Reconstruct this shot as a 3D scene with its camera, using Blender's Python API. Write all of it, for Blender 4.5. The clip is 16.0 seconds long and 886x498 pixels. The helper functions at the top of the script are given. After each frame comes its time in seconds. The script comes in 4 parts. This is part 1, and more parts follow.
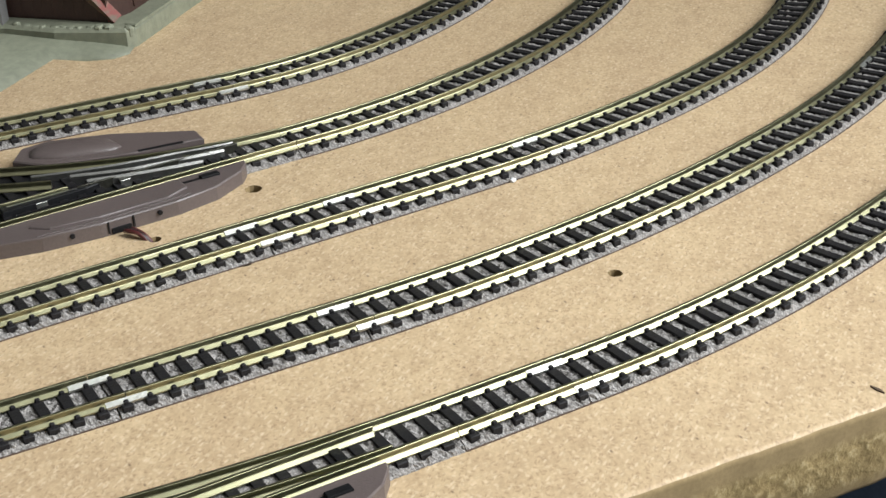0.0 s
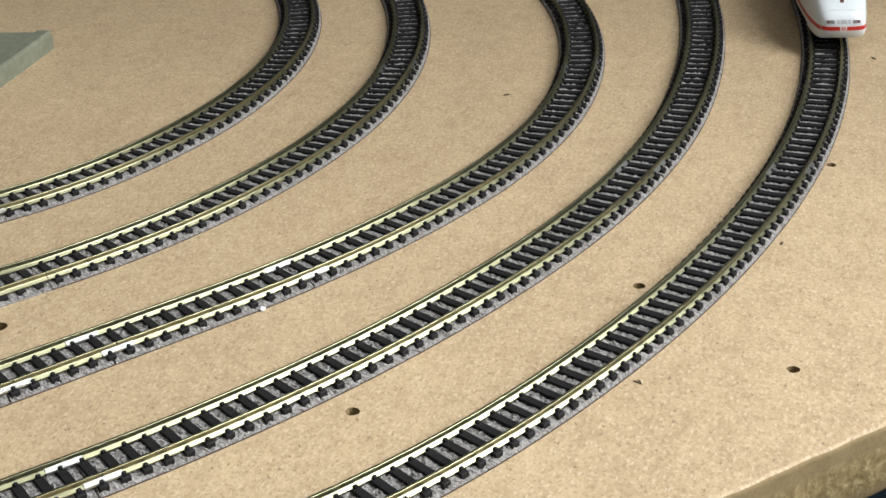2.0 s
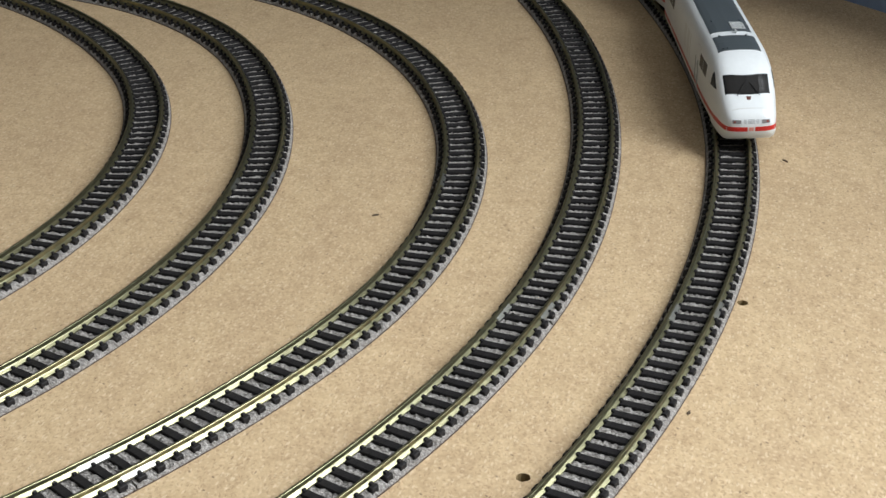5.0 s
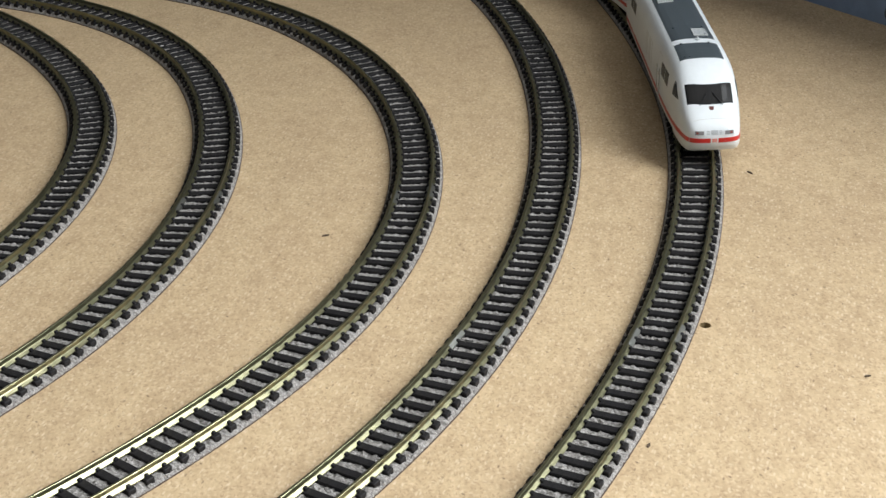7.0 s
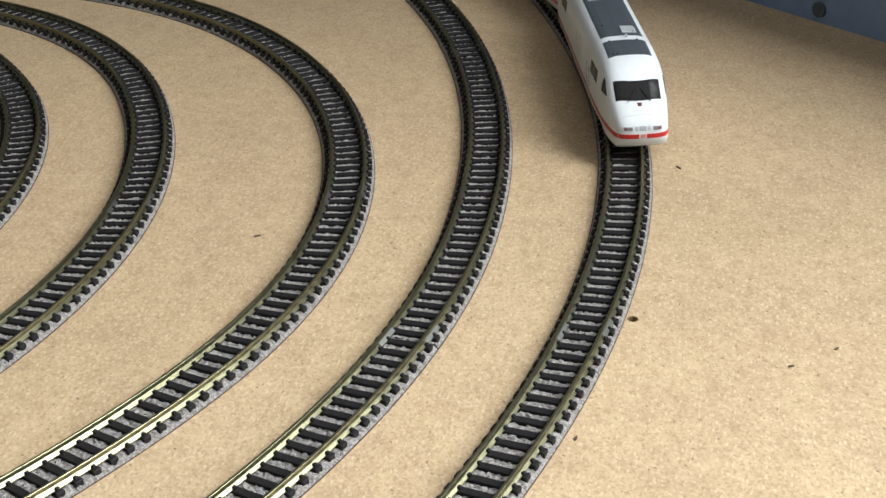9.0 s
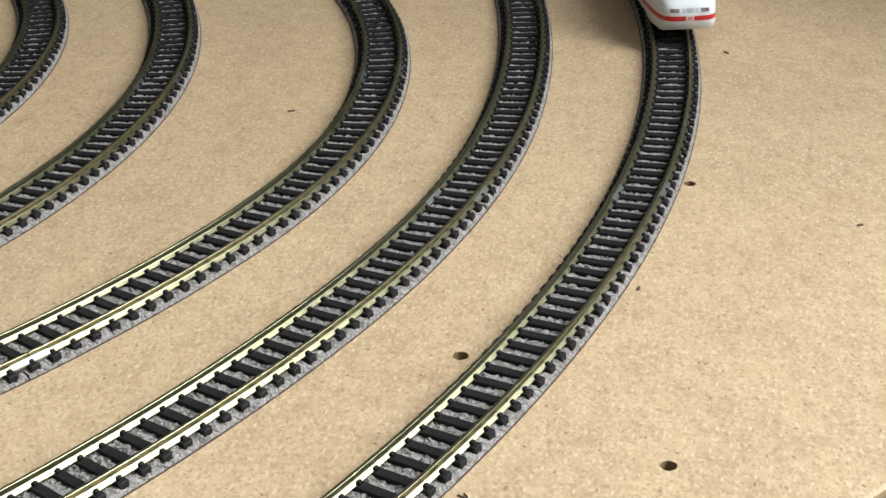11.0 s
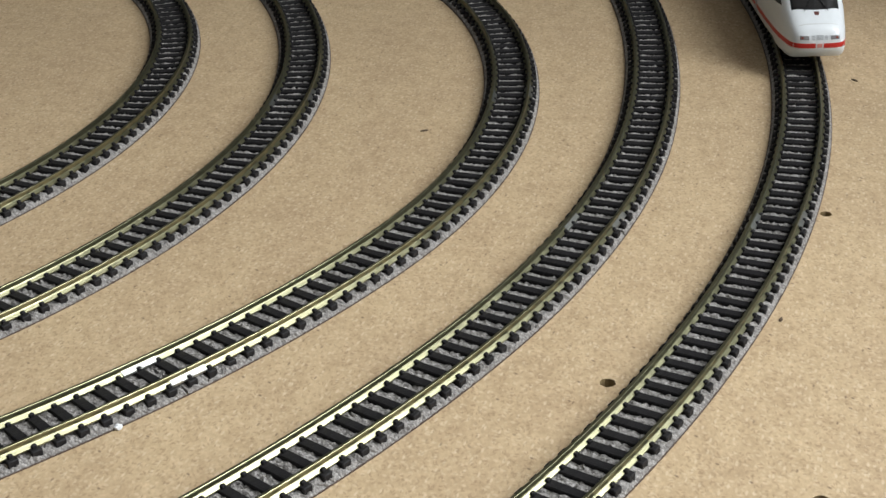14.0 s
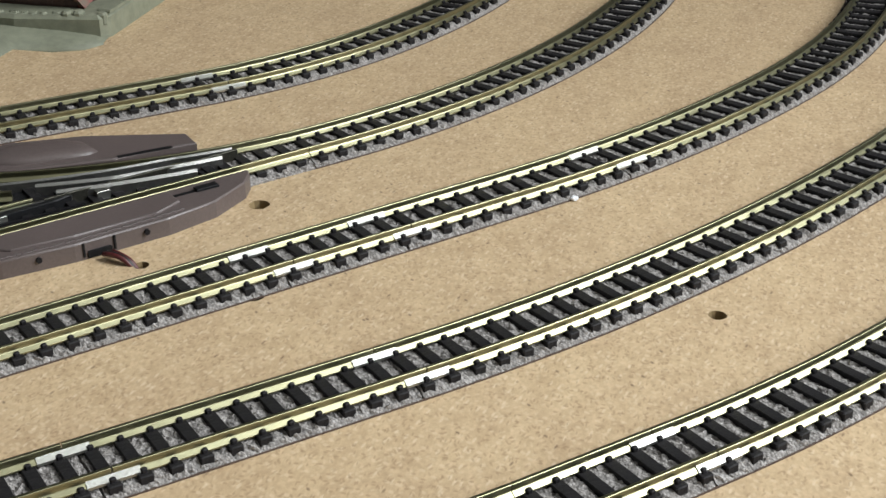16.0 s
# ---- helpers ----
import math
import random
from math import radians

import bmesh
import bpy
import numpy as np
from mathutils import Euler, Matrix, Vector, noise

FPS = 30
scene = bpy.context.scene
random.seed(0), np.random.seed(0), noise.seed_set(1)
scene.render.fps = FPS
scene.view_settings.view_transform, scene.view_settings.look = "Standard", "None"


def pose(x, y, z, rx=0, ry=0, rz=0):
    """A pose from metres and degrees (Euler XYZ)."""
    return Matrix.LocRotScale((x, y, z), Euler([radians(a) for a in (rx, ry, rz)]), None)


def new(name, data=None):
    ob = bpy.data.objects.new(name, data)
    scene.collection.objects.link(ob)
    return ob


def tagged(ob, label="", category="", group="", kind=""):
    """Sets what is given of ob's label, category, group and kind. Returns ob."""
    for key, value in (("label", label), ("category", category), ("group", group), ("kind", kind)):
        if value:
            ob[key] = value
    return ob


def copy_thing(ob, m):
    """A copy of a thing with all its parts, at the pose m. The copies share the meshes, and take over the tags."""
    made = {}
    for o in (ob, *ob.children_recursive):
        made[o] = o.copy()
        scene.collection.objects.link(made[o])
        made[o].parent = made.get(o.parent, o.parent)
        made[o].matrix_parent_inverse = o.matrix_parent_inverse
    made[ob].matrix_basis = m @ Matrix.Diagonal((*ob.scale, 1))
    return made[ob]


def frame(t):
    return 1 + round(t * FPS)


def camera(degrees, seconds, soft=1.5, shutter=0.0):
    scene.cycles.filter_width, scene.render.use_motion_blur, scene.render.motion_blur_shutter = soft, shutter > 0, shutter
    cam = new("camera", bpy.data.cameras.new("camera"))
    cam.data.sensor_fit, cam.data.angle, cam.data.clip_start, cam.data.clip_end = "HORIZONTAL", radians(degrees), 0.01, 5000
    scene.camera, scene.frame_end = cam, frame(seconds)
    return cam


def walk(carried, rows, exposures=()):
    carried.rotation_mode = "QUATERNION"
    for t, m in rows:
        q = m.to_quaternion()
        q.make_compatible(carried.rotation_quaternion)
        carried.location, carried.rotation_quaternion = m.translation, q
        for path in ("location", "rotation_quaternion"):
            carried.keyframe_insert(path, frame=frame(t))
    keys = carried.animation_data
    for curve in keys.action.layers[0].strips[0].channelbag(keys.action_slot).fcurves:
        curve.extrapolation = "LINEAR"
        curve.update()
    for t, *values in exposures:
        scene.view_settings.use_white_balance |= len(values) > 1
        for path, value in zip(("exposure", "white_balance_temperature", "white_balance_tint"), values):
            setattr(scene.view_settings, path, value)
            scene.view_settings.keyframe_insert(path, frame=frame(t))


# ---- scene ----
MM = 0.001
cam = camera(31.74, 16.0, soft=1.5, shutter=0.0)


def view(x, y, z, yaw, pitch, roll):
    """A camera pose: place in millimetres; degrees to the left of +y, up, and lean."""
    return (Matrix.Translation((x * MM, y * MM, z * MM)) @ Matrix.Rotation(radians(yaw), 4, "Z")
            @ Matrix.Rotation(radians(90 + pitch), 4, "X") @ Matrix.Rotation(radians(roll), 4, "Z"))


walk(cam, [
    (0.0, view(-48.98, -246.76, 162.99, 11.904, -27.120, -2.848)),
    (0.5, view(-37.33, -241.92, 168.25, 10.350, -26.993, -2.839)),
    (1.0, view(-22.61, -238.18, 173.21, 8.740, -26.683, -2.666)),
    (1.5, view(-17.91, -238.43, 177.66, 7.328, -26.589, -2.413)),
    (2.0, view(-19.91, -231.47, 184.84, 6.527, -26.465, -2.427)),
    (2.5, view(-16.39, -225.82, 185.50, 5.769, -26.400, -2.325)),
    (3.0, view(-7.59, -193.02, 176.13, 4.879, -26.362, -2.251)),
    (3.5, view(-15.20, -185.08, 157.24, 4.204, -26.732, -2.191)),
    (4.0, view(-15.77, -176.61, 158.50, 3.538, -26.594, -2.060)),
    (4.5, view(-12.52, -168.79, 164.39, 3.177, -26.357, -2.000)),
    (5.0, view(-11.73, -158.58, 190.23, 2.917, -26.145, -2.257)),
    (5.2, view(-10.27, -154.93, 194.16, 2.869, -25.934, -2.268)),
    (7.5, view(-5.34, -140.16, 187.13, 1.569, -26.425, -2.696)),
    (8.0, view(-6.54, -141.99, 186.01, 1.009, -26.418, -2.669)),
    (8.5, view(-1.28, -142.50, 187.67, 0.410, -26.413, -2.590)),
    (9.0, view(0.00, -143.00, 189.58, 0.003, -26.452, -2.581)),
    (9.5, view(-5.83, -141.66, 186.72, -0.202, -26.478, -2.410)),
    (10.0, view(-13.45, -143.36, 168.71, -0.376, -26.188, -2.036)),
    (10.2, view(-17.97, -144.57, 163.38, -0.480, -26.338, -1.960)),
    (12.3, view(-9.88, -137.32, 147.74, 0.277, -26.218, -1.534)),
    (12.5, view(-19.55, -138.79, 148.55, 0.720, -26.276, -1.558)),
    (13.0, view(-21.29, -144.66, 152.95, 1.741, -26.207, -1.581)),
    (13.5, view(-17.31, -143.39, 159.92, 1.988, -25.980, -1.752)),
    (14.0, view(-30.77, -145.21, 158.68, 2.462, -26.128, -1.805)),
    (14.5, view(-30.67, -150.43, 151.36, 3.045, -26.278, -1.724)),
    (15.0, view(-47.57, -161.61, 150.36, 4.203, -26.345, -1.368)),
    (15.5, view(-71.65, -182.55, 149.27, 6.980, -26.614, -1.074)),
    (16.0, view(-81.71, -190.30, 135.39, 9.676, -26.545, -1.126)),
], exposures=[(0.0, 0.05), (2.5, -0.04), (5.2, -0.02), (7.5, 0.15), (9.5, 0.18), (10.2, 0.12), (12.3, -0.05), (14.0, -0.25), (15.0, -0.22), (16.0, -0.2)])

# ---- daylight: overcast sky through one wide window behind the low blue wall ----
world = bpy.data.worlds.new("sky")
scene.world = world
world.use_nodes = True
wn = world.node_tree
sky = wn.nodes.new("ShaderNodeTexSky")
sky.sky_type, sky.sun_disc = "NISHITA", False
sky.sun_elevation, sky.sun_rotation = radians(40), radians(140)
wn.links.new(sky.outputs[0], wn.nodes["Background"].inputs[0])
wn.nodes["Background"].inputs[1].default_value = 0.1

WALL_N = Vector((0.8204, 0.5718, 0))          # from the board towards the knee wall
WALL_T = Vector((0.5718, -0.8204, 0))         # along the knee wall
WALL_U, BLUE_Z = 0.355, 0.13                # distance of the blue wall, its height over the board
OUT_U, TOP_Z = 0.46, 1.5                   # distance of the window wall, height of the ceiling
WIN_V, WIN_Z = (-0.04, 0.8), (0.25, 1.2)  # the window's opening along the wall and in height
WIN_MID = WALL_N * (OUT_U + 0.05) + WALL_T * (sum(WIN_V) / 2) + Vector((0, 0, sum(WIN_Z) / 2))
WIN_M = Matrix((-WALL_T, Vector((0, 0, 1)), WALL_N)).transposed().to_4x4()
WIN_M.translation = WIN_MID

lamp_data = bpy.data.lights.new("window_daylight", "AREA")
lamp_data.shape, lamp_data.size, lamp_data.size_y = "RECTANGLE", WIN_V[1] - WIN_V[0] - 0.06, WIN_Z[1] - WIN_Z[0] - 0.06
lamp_data.energy, lamp_data.color = 36.0, (0.93, 0.975, 1.0)
lamp = new("window_daylight", lamp_data)
lamp.matrix_world = WIN_M


# ---- materials ----
def material(name, colour=(0.5, 0.5, 0.5), rough=0.5, metal=0.0):
    m = bpy.data.materials.new(name)
    m.use_nodes = True
    b = m.node_tree.nodes["Principled BSDF"]
    b.inputs["Base Color"].default_value = (*colour, 1)
    b.inputs["Roughness"].default_value = rough
    b.inputs["Metallic"].default_value = metal
    return m


def node(m, kind, **values):
    n = m.node_tree.nodes.new(kind)
    for key, v in values.items():
        n.inputs[key].default_value = v
    return n


def wire(m, a, b):
    m.node_tree.links.new(a, b)


def coords(m, scale=(1, 1, 1), obj=True):
    """Object coordinates in millimetres, stretched."""
    tc = m.node_tree.nodes.new("ShaderNodeTexCoord")
    mp = m.node_tree.nodes.new("ShaderNodeMapping")
    mp.inputs["Scale"].default_value = [1000 * s for s in scale]
    wire(m, tc.outputs["Object"], mp.inputs[0])
    return mp.outputs[0]


def noise_of(m, vec, scale, detail=3.0, rough=0.6):
    n = node(m, "ShaderNodeTexNoise", Scale=scale, Detail=detail, Roughness=rough)
    wire(m, vec, n.inputs["Vector"])
    return n.outputs[0]


def ramp(m, value, stops):
    r = m.node_tree.nodes.new("ShaderNodeValToRGB")
    e = r.color_ramp.elements
    while len(e) < len(stops):
        e.new(0.5)
    for el, (p, c) in zip(e, stops):
        el.position, el.color = p, (*c, 1)
    wire(m, value, r.inputs[0])
    return r.outputs[0]


def mix(m, fac, a, b, how="MIX"):
    n = m.node_tree.nodes.new("ShaderNodeMix")
    n.data_type, n.blend_type = "RGBA", how
    for s, v in ((0, fac), (6, a), (7, b)):
        if isinstance(v, (int, float)):
            n.inputs[s].default_value = v
        elif isinstance(v, tuple):
            n.inputs[s].default_value = (*v, 1)
        else:
            wire(m, v, n.inputs[s])
    return n.outputs[2]


def bsdf(m):
    return m.node_tree.nodes["Principled BSDF"]


def bump(m, height, strength, depth):
    n = node(m, "ShaderNodeBump", Strength=strength, Distance=depth * MM)
    wire(m, height, n.inputs["Height"])
    wire(m, n.outputs[0], bsdf(m).inputs["Normal"])


def speckled(name, colour, rough=0.5, metal=0.0, spread=0.12, grain=1.2, relief=0.1, coarse=0.05):
    """A plain surface with two scales of slight variation and a fine relief."""
    m = material(name, colour, rough, metal)
    v = coords(m)
    dark, light = tuple(c * (1 - spread) for c in colour), tuple(min(1, c * (1 + spread)) for c in colour)
    a = ramp(m, noise_of(m, v, grain), [(0.3, dark), (0.7, light)])
    b = ramp(m, noise_of(m, v, coarse, 4), [(0.3, (0.86, 0.86, 0.86)), (0.7, (1, 1, 1))])
    wire(m, mix(m, 1.0, a, b, "MULTIPLY"), bsdf(m).inputs["Base Color"])
    if relief:
        bump(m, noise_of(m, v, grain * 1.5, 4), 0.6, relief)
    return m


def mdf():
    """Pressed board: soft blotches, crumbly flakes, and short dark and pale chips lying all ways."""
    m = material("fibreboard", (0.46, 0.35, 0.22), 0.62)
    v = coords(m, (1, 0.62, 1))     # pressed in one direction, so a little longer along the sheet

    def tinted(col, scale, detail, rough, lo, hi, span=(0.32, 0.68)):
        """Multiplies a colour by a noise between two tones."""
        return mix(m, 1.0, col, ramp(m, noise_of(m, v, scale, detail, rough), [(span[0], lo), (span[1], hi)]), "MULTIPLY")

    col = ramp(m, noise_of(m, v, 0.011, 5), [(0.3, (0.478, 0.355, 0.224)), (0.7, (0.538, 0.408, 0.260))])
    col = tinted(col, 0.07, 2, 0.5, (0.95, 0.935, 0.93), (1.04, 1.04, 1.03))
    col = tinted(col, 0.24, 2.5, 0.55, (0.91, 0.89, 0.865), (1.06, 1.065, 1.06))
    col = tinted(col, 0.7, 3.0, 0.6, (0.90, 0.885, 0.86), (1.08, 1.08, 1.075), (0.28, 0.72))
    col = tinted(col, 1.5, 2.0, 0.55, (0.90, 0.89, 0.87), (1.075, 1.075, 1.07), (0.28, 0.72))
    # single chips: turn, cells per millimetre along and across, share that shows, size, strength, tint
    for turn, along, across, share, size, much, tint in ((20, 0.50, 0.95, 0.34, 0.32, 0.42, (0.66, 0.53, 0.36)), (70, 0.60, 1.05, 0.34, 0.32, 0.30, (0.64, 0.51, 0.34)),
                                                         (115, 0.42, 0.85, 0.30, 0.28, 0.48, (0.70, 0.58, 0.41)), (160, 0.70, 1.20, 0.36, 0.32, 0.28, (0.66, 0.53, 0.36)),
                                                         (5, 0.55, 1.30, 0.30, 0.28, 0.42, (0.25, 0.155, 0.08)), (50, 0.48, 1.20, 0.28, 0.26, 0.40, (0.27, 0.17, 0.09)),
                                                         (95, 0.65, 1.30, 0.30, 0.26, 0.42, (0.25, 0.155, 0.08)), (140, 0.50, 1.15, 0.34, 0.28, 0.40, (0.28, 0.18, 0.10)),
                                                         (30, 0.17, 0.32, 0.15, 0.085, 0.70, (0.13, 0.08, 0.045)), (120, 0.15, 0.30, 0.15, 0.08, 0.65, (0.15, 0.09, 0.05))):
        spin = m.node_tree.nodes.new("ShaderNodeMapping")
        spin.inputs["Rotation"].default_value = (0, 0, radians(turn))
        spin.inputs["Location"].default_value = (turn * 1.7, turn * 0.6, 0)
        wire(m, v, spin.inputs[0])
        mp = m.node_tree.nodes.new("ShaderNodeMapping")
        mp.inputs["Scale"].default_value = (along, across, 0)
        wire(m, spin.outputs[0], mp.inputs[0])
        cell = node(m, "ShaderNodeTexVoronoi", Scale=1.0)
        cell.voronoi_dimensions = "2D"
        wire(m, mp.outputs[0], cell.inputs["Vector"])
        near = ramp(m, cell.outputs["Distance"], [(size * 0.45, (much, much, much)), (size, (0, 0, 0))])
        sep = m.node_tree.nodes.new("ShaderNodeSeparateColor")
        wire(m, cell.outputs["Color"], sep.inputs[0])
        shows = ramp(m, sep.outputs[0], [(share * 0.8, (1, 1, 1)), (share, (0, 0, 0))])
        col = mix(m, mix(m, 1.0, near, shows, "MULTIPLY"), col, tint)
    fine = noise_of(m, v, 1.7, 3, 0.6)
    col = mix(m, 1.0, col, ramp(m, fine, [(0.3, (0.955, 0.95, 0.94)), (0.7, (1.04, 1.04, 1.04))]), "MULTIPLY")
    wire(m, col, bsdf(m).inputs["Base Color"])
    bump(m, fine, 0.35, 0.06)
    return m


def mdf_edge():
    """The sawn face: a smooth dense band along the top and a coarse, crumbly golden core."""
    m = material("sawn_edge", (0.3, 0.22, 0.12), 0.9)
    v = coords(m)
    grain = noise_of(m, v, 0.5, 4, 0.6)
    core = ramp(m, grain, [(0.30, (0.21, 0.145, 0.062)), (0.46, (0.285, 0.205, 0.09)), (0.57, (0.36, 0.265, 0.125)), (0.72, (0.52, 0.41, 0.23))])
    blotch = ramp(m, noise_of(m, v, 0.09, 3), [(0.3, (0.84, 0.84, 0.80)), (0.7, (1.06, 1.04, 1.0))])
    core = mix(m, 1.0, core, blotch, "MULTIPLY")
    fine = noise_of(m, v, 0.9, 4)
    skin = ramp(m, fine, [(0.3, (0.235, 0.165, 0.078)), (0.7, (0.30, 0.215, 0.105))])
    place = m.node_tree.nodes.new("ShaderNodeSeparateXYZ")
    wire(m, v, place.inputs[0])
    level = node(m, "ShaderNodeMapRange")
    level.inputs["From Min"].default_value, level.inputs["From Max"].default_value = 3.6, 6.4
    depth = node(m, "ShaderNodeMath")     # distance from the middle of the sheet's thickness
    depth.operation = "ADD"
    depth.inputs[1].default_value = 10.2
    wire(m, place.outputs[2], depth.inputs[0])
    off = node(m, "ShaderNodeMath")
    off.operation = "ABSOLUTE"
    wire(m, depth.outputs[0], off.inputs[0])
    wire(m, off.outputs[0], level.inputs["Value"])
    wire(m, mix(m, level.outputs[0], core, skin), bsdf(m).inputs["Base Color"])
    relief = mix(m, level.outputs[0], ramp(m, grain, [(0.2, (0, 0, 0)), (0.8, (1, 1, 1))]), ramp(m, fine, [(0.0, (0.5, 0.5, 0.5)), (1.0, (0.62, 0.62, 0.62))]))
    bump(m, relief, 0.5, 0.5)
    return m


def ballast():
    m = material("ballast", (0.3, 0.28, 0.27), 0.9)
    v = coords(m)
    vo = node(m, "ShaderNodeTexVoronoi", Scale=2.1)
    wire(m, v, vo.inputs["Vector"])
    sep = m.node_tree.nodes.new("ShaderNodeSeparateColor")
    wire(m, vo.outputs["Color"], sep.inputs[0])
    a = ramp(m, sep.outputs[0], [(0.0, (0.21, 0.198, 0.19)), (0.5, (0.305, 0.288, 0.275)), (1.0, (0.42, 0.40, 0.385))])
    # tone falls towards each grain's rim: crevice shade painted between the stones
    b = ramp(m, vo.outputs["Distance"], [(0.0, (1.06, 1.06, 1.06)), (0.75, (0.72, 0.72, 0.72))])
    c = ramp(m, noise_of(m, v, 0.25, 3), [(0.3, (0.88, 0.87, 0.86)), (0.7, (1.06, 1.06, 1.06))])
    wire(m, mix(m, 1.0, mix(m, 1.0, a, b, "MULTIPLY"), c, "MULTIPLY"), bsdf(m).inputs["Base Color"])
    bump(m, vo.outputs["Distance"], 0.8, -0.3)
    bsdf(m).inputs["Specular IOR Level"].default_value = 0.15
    return m


def rail_metal():
    m = material("nickel_silver", (0.66, 0.62, 0.40), 0.38, 1.0)
    v = coords(m)
    a = ramp(m, noise_of(m, v, 0.09, 4), [(0.3, (0.27, 0.26, 0.16)), (0.7, (0.345, 0.33, 0.205))])
    wire(m, a, bsdf(m).inputs["Base Color"])
    r = ramp(m, noise_of(m, v, 0.5, 3), [(0.3, (0.30, 0.30, 0.30)), (0.7, (0.42, 0.42, 0.42))])
    wire(m, r, bsdf(m).inputs["Roughness"])
    return m


def paint(name, colour, rough=0.3):
    m = speckled(name, colour, rough, spread=0.02, grain=0.6, relief=0.0, coarse=0.03)
    bump(m, noise_of(m, coords(m), 3.0, 2), 0.15, 0.01)
    return m


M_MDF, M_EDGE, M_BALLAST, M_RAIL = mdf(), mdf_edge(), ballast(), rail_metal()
M_TIE = speckled("sleeper_plastic", (0.014, 0.013, 0.014), 0.6, spread=0.35, grain=1.5, relief=0.12)
bsdf(M_TIE).inputs["Specular IOR Level"].default_value = 0.18
M_JOINER = speckled("joiner_steel", (0.42, 0.42, 0.385), 0.38, 1.0, spread=0.06)
M_STEEL = speckled("blade_steel", (0.40, 0.395, 0.375), 0.36, 1.0, spread=0.1)
M_WEB = speckled("dull_web_metal", (0.10, 0.097, 0.08), 0.45, 1.0, spread=0.2)
M_HOUSE = speckled("taupe_plastic", (0.113, 0.089, 0.084), 0.38, spread=0.10, grain=1.6, relief=0.09)
M_BLACK = speckled("black_plastic", (0.010, 0.010, 0.011), 0.45, spread=0.3)
bsdf(M_BLACK).inputs["Specular IOR Level"].default_value = 0.15
M_WHITE = paint("white_paint", (0.76, 0.79, 0.815), 0.28)
M_RED = paint("red_paint", (0.56, 0.022, 0.018), 0.32)
M_PINK = paint("pale_red_print", (0.72, 0.30, 0.27), 0.4)
M_ROOF = paint("slate_paint", (0.062, 0.076, 0.086), 0.42)
M_GLASS = material("tinted_glazing", (0.020, 0.019, 0.019), 0.22)
bsdf(M_GLASS).inputs["Specular IOR Level"].default_value = 0.12
M_PANE = material("smoke_window", (0.035, 0.040, 0.048), 0.3)
bsdf(M_PANE).inputs["Specular IOR Level"].default_value = 0.1
# grey that holds the shadows of the white nose grille slats
M_SLAT_SHADE = material("grille_shadow_grey", (0.38, 0.40, 0.42), 0.5)
M_LINE = material("panel_line", (0.45, 0.46, 0.46), 0.6)
M_MESH = speckled("roof_mesh", (0.42, 0.44, 0.45), 0.5, spread=0.35, grain=2.2, relief=0.2)
M_INSUL = speckled("oxide_red_plastic", (0.10, 0.018, 0.012), 0.5, spread=0.2)
M_UNDER = speckled("dark_underframe", (0.035, 0.036, 0.038), 0.6, spread=0.3)
M_GREYP = speckled("grey_skirt", (0.16, 0.17, 0.17), 0.5)
M_LETTER = material("pale_grey_print", (0.58, 0.59, 0.585), 0.4)
M_PRINT = material("faint_print", (0.66, 0.675, 0.68), 0.35)
M_LAMP = material("lamp_glass", (0.20, 0.19, 0.195), 0.15)
M_LAMPR = material("lamp_lens_red", (0.22, 0.05, 0.035), 0.12)
M_WALLB = speckled("blue_grey_wall", (0.20, 0.275, 0.42), 0.75, spread=0.06, grain=0.3, relief=0.15)
M_PLUG = speckled("grey_plug", (0.07, 0.085, 0.10), 0.7, spread=0.15)
M_PLASTER = speckled("dull_plaster", (0.52, 0.51, 0.485), 0.9, spread=0.05, grain=0.1, relief=0.2, coarse=0.004)
M_CARPET = speckled("dark_floor", (0.035, 0.040, 0.055), 0.9, spread=0.3, grain=0.4, relief=0.5, coarse=0.02)
M_STYRENE = speckled("grey_green_styrene", (0.205, 0.215, 0.155), 0.6, spread=0.14, grain=0.35, relief=0.25, coarse=0.09)
M_BROWN = speckled("brown_styrene", (0.055, 0.026, 0.020), 0.55, spread=0.15)
M_BEAM = speckled("weathered_red_beam", (0.21, 0.045, 0.035), 0.65, spread=0.6, grain=0.5)
wire(M_BEAM, ramp(M_BEAM, noise_of(M_BEAM, coords(M_BEAM), 0.22, 3), [(0.42, (0.20, 0.042, 0.032)), (0.56, (0.14, 0.095, 0.065))]), bsdf(M_BEAM).inputs["Base Color"])
M_GREYPOST = speckled("grey_post", (0.17, 0.165, 0.16), 0.6)
M_RIM_SHADE = speckled("brown_rim", (0.07, 0.042, 0.03), 0.7, spread=0.2)
M_CRUMB = material("white_crumb", (0.75, 0.76, 0.78), 0.3)
M_SLIVER = speckled("dark_sliver", (0.09, 0.058, 0.036), 0.8, spread=0.3)
M_WIRER = material("red_wire", (0.075, 0.012, 0.012), 0.45)
M_WIREB = material("black_wire", (0.012, 0.011, 0.011), 0.4)
M_FRAMEW = speckled("white_window_frame", (0.7, 0.7, 0.68), 0.5, spread=0.03)


# ---- mesh helpers ----
def obj(name, verts, faces, mat, parent=None, label="", smooth=False):
    me = bpy.data.meshes.new(name)
    me.from_pydata([tuple(c * MM for c in v) for v in verts], [], faces)
    me.materials.append(mat)
    bm = bmesh.new()
    bm.from_mesh(me)
    bmesh.ops.recalc_face_normals(bm, faces=bm.faces)
    bm.to_mesh(me)
    bm.free()
    if smooth:
        me.shade_smooth()
    ob = new(name, me)
    ob.parent = parent
    return tagged(ob, label)


def thing(name, label, category, group="", m=None, kind=""):
    e = new(name)
    if m:
        e.matrix_world = m
    return tagged(e, label, category, group, kind)


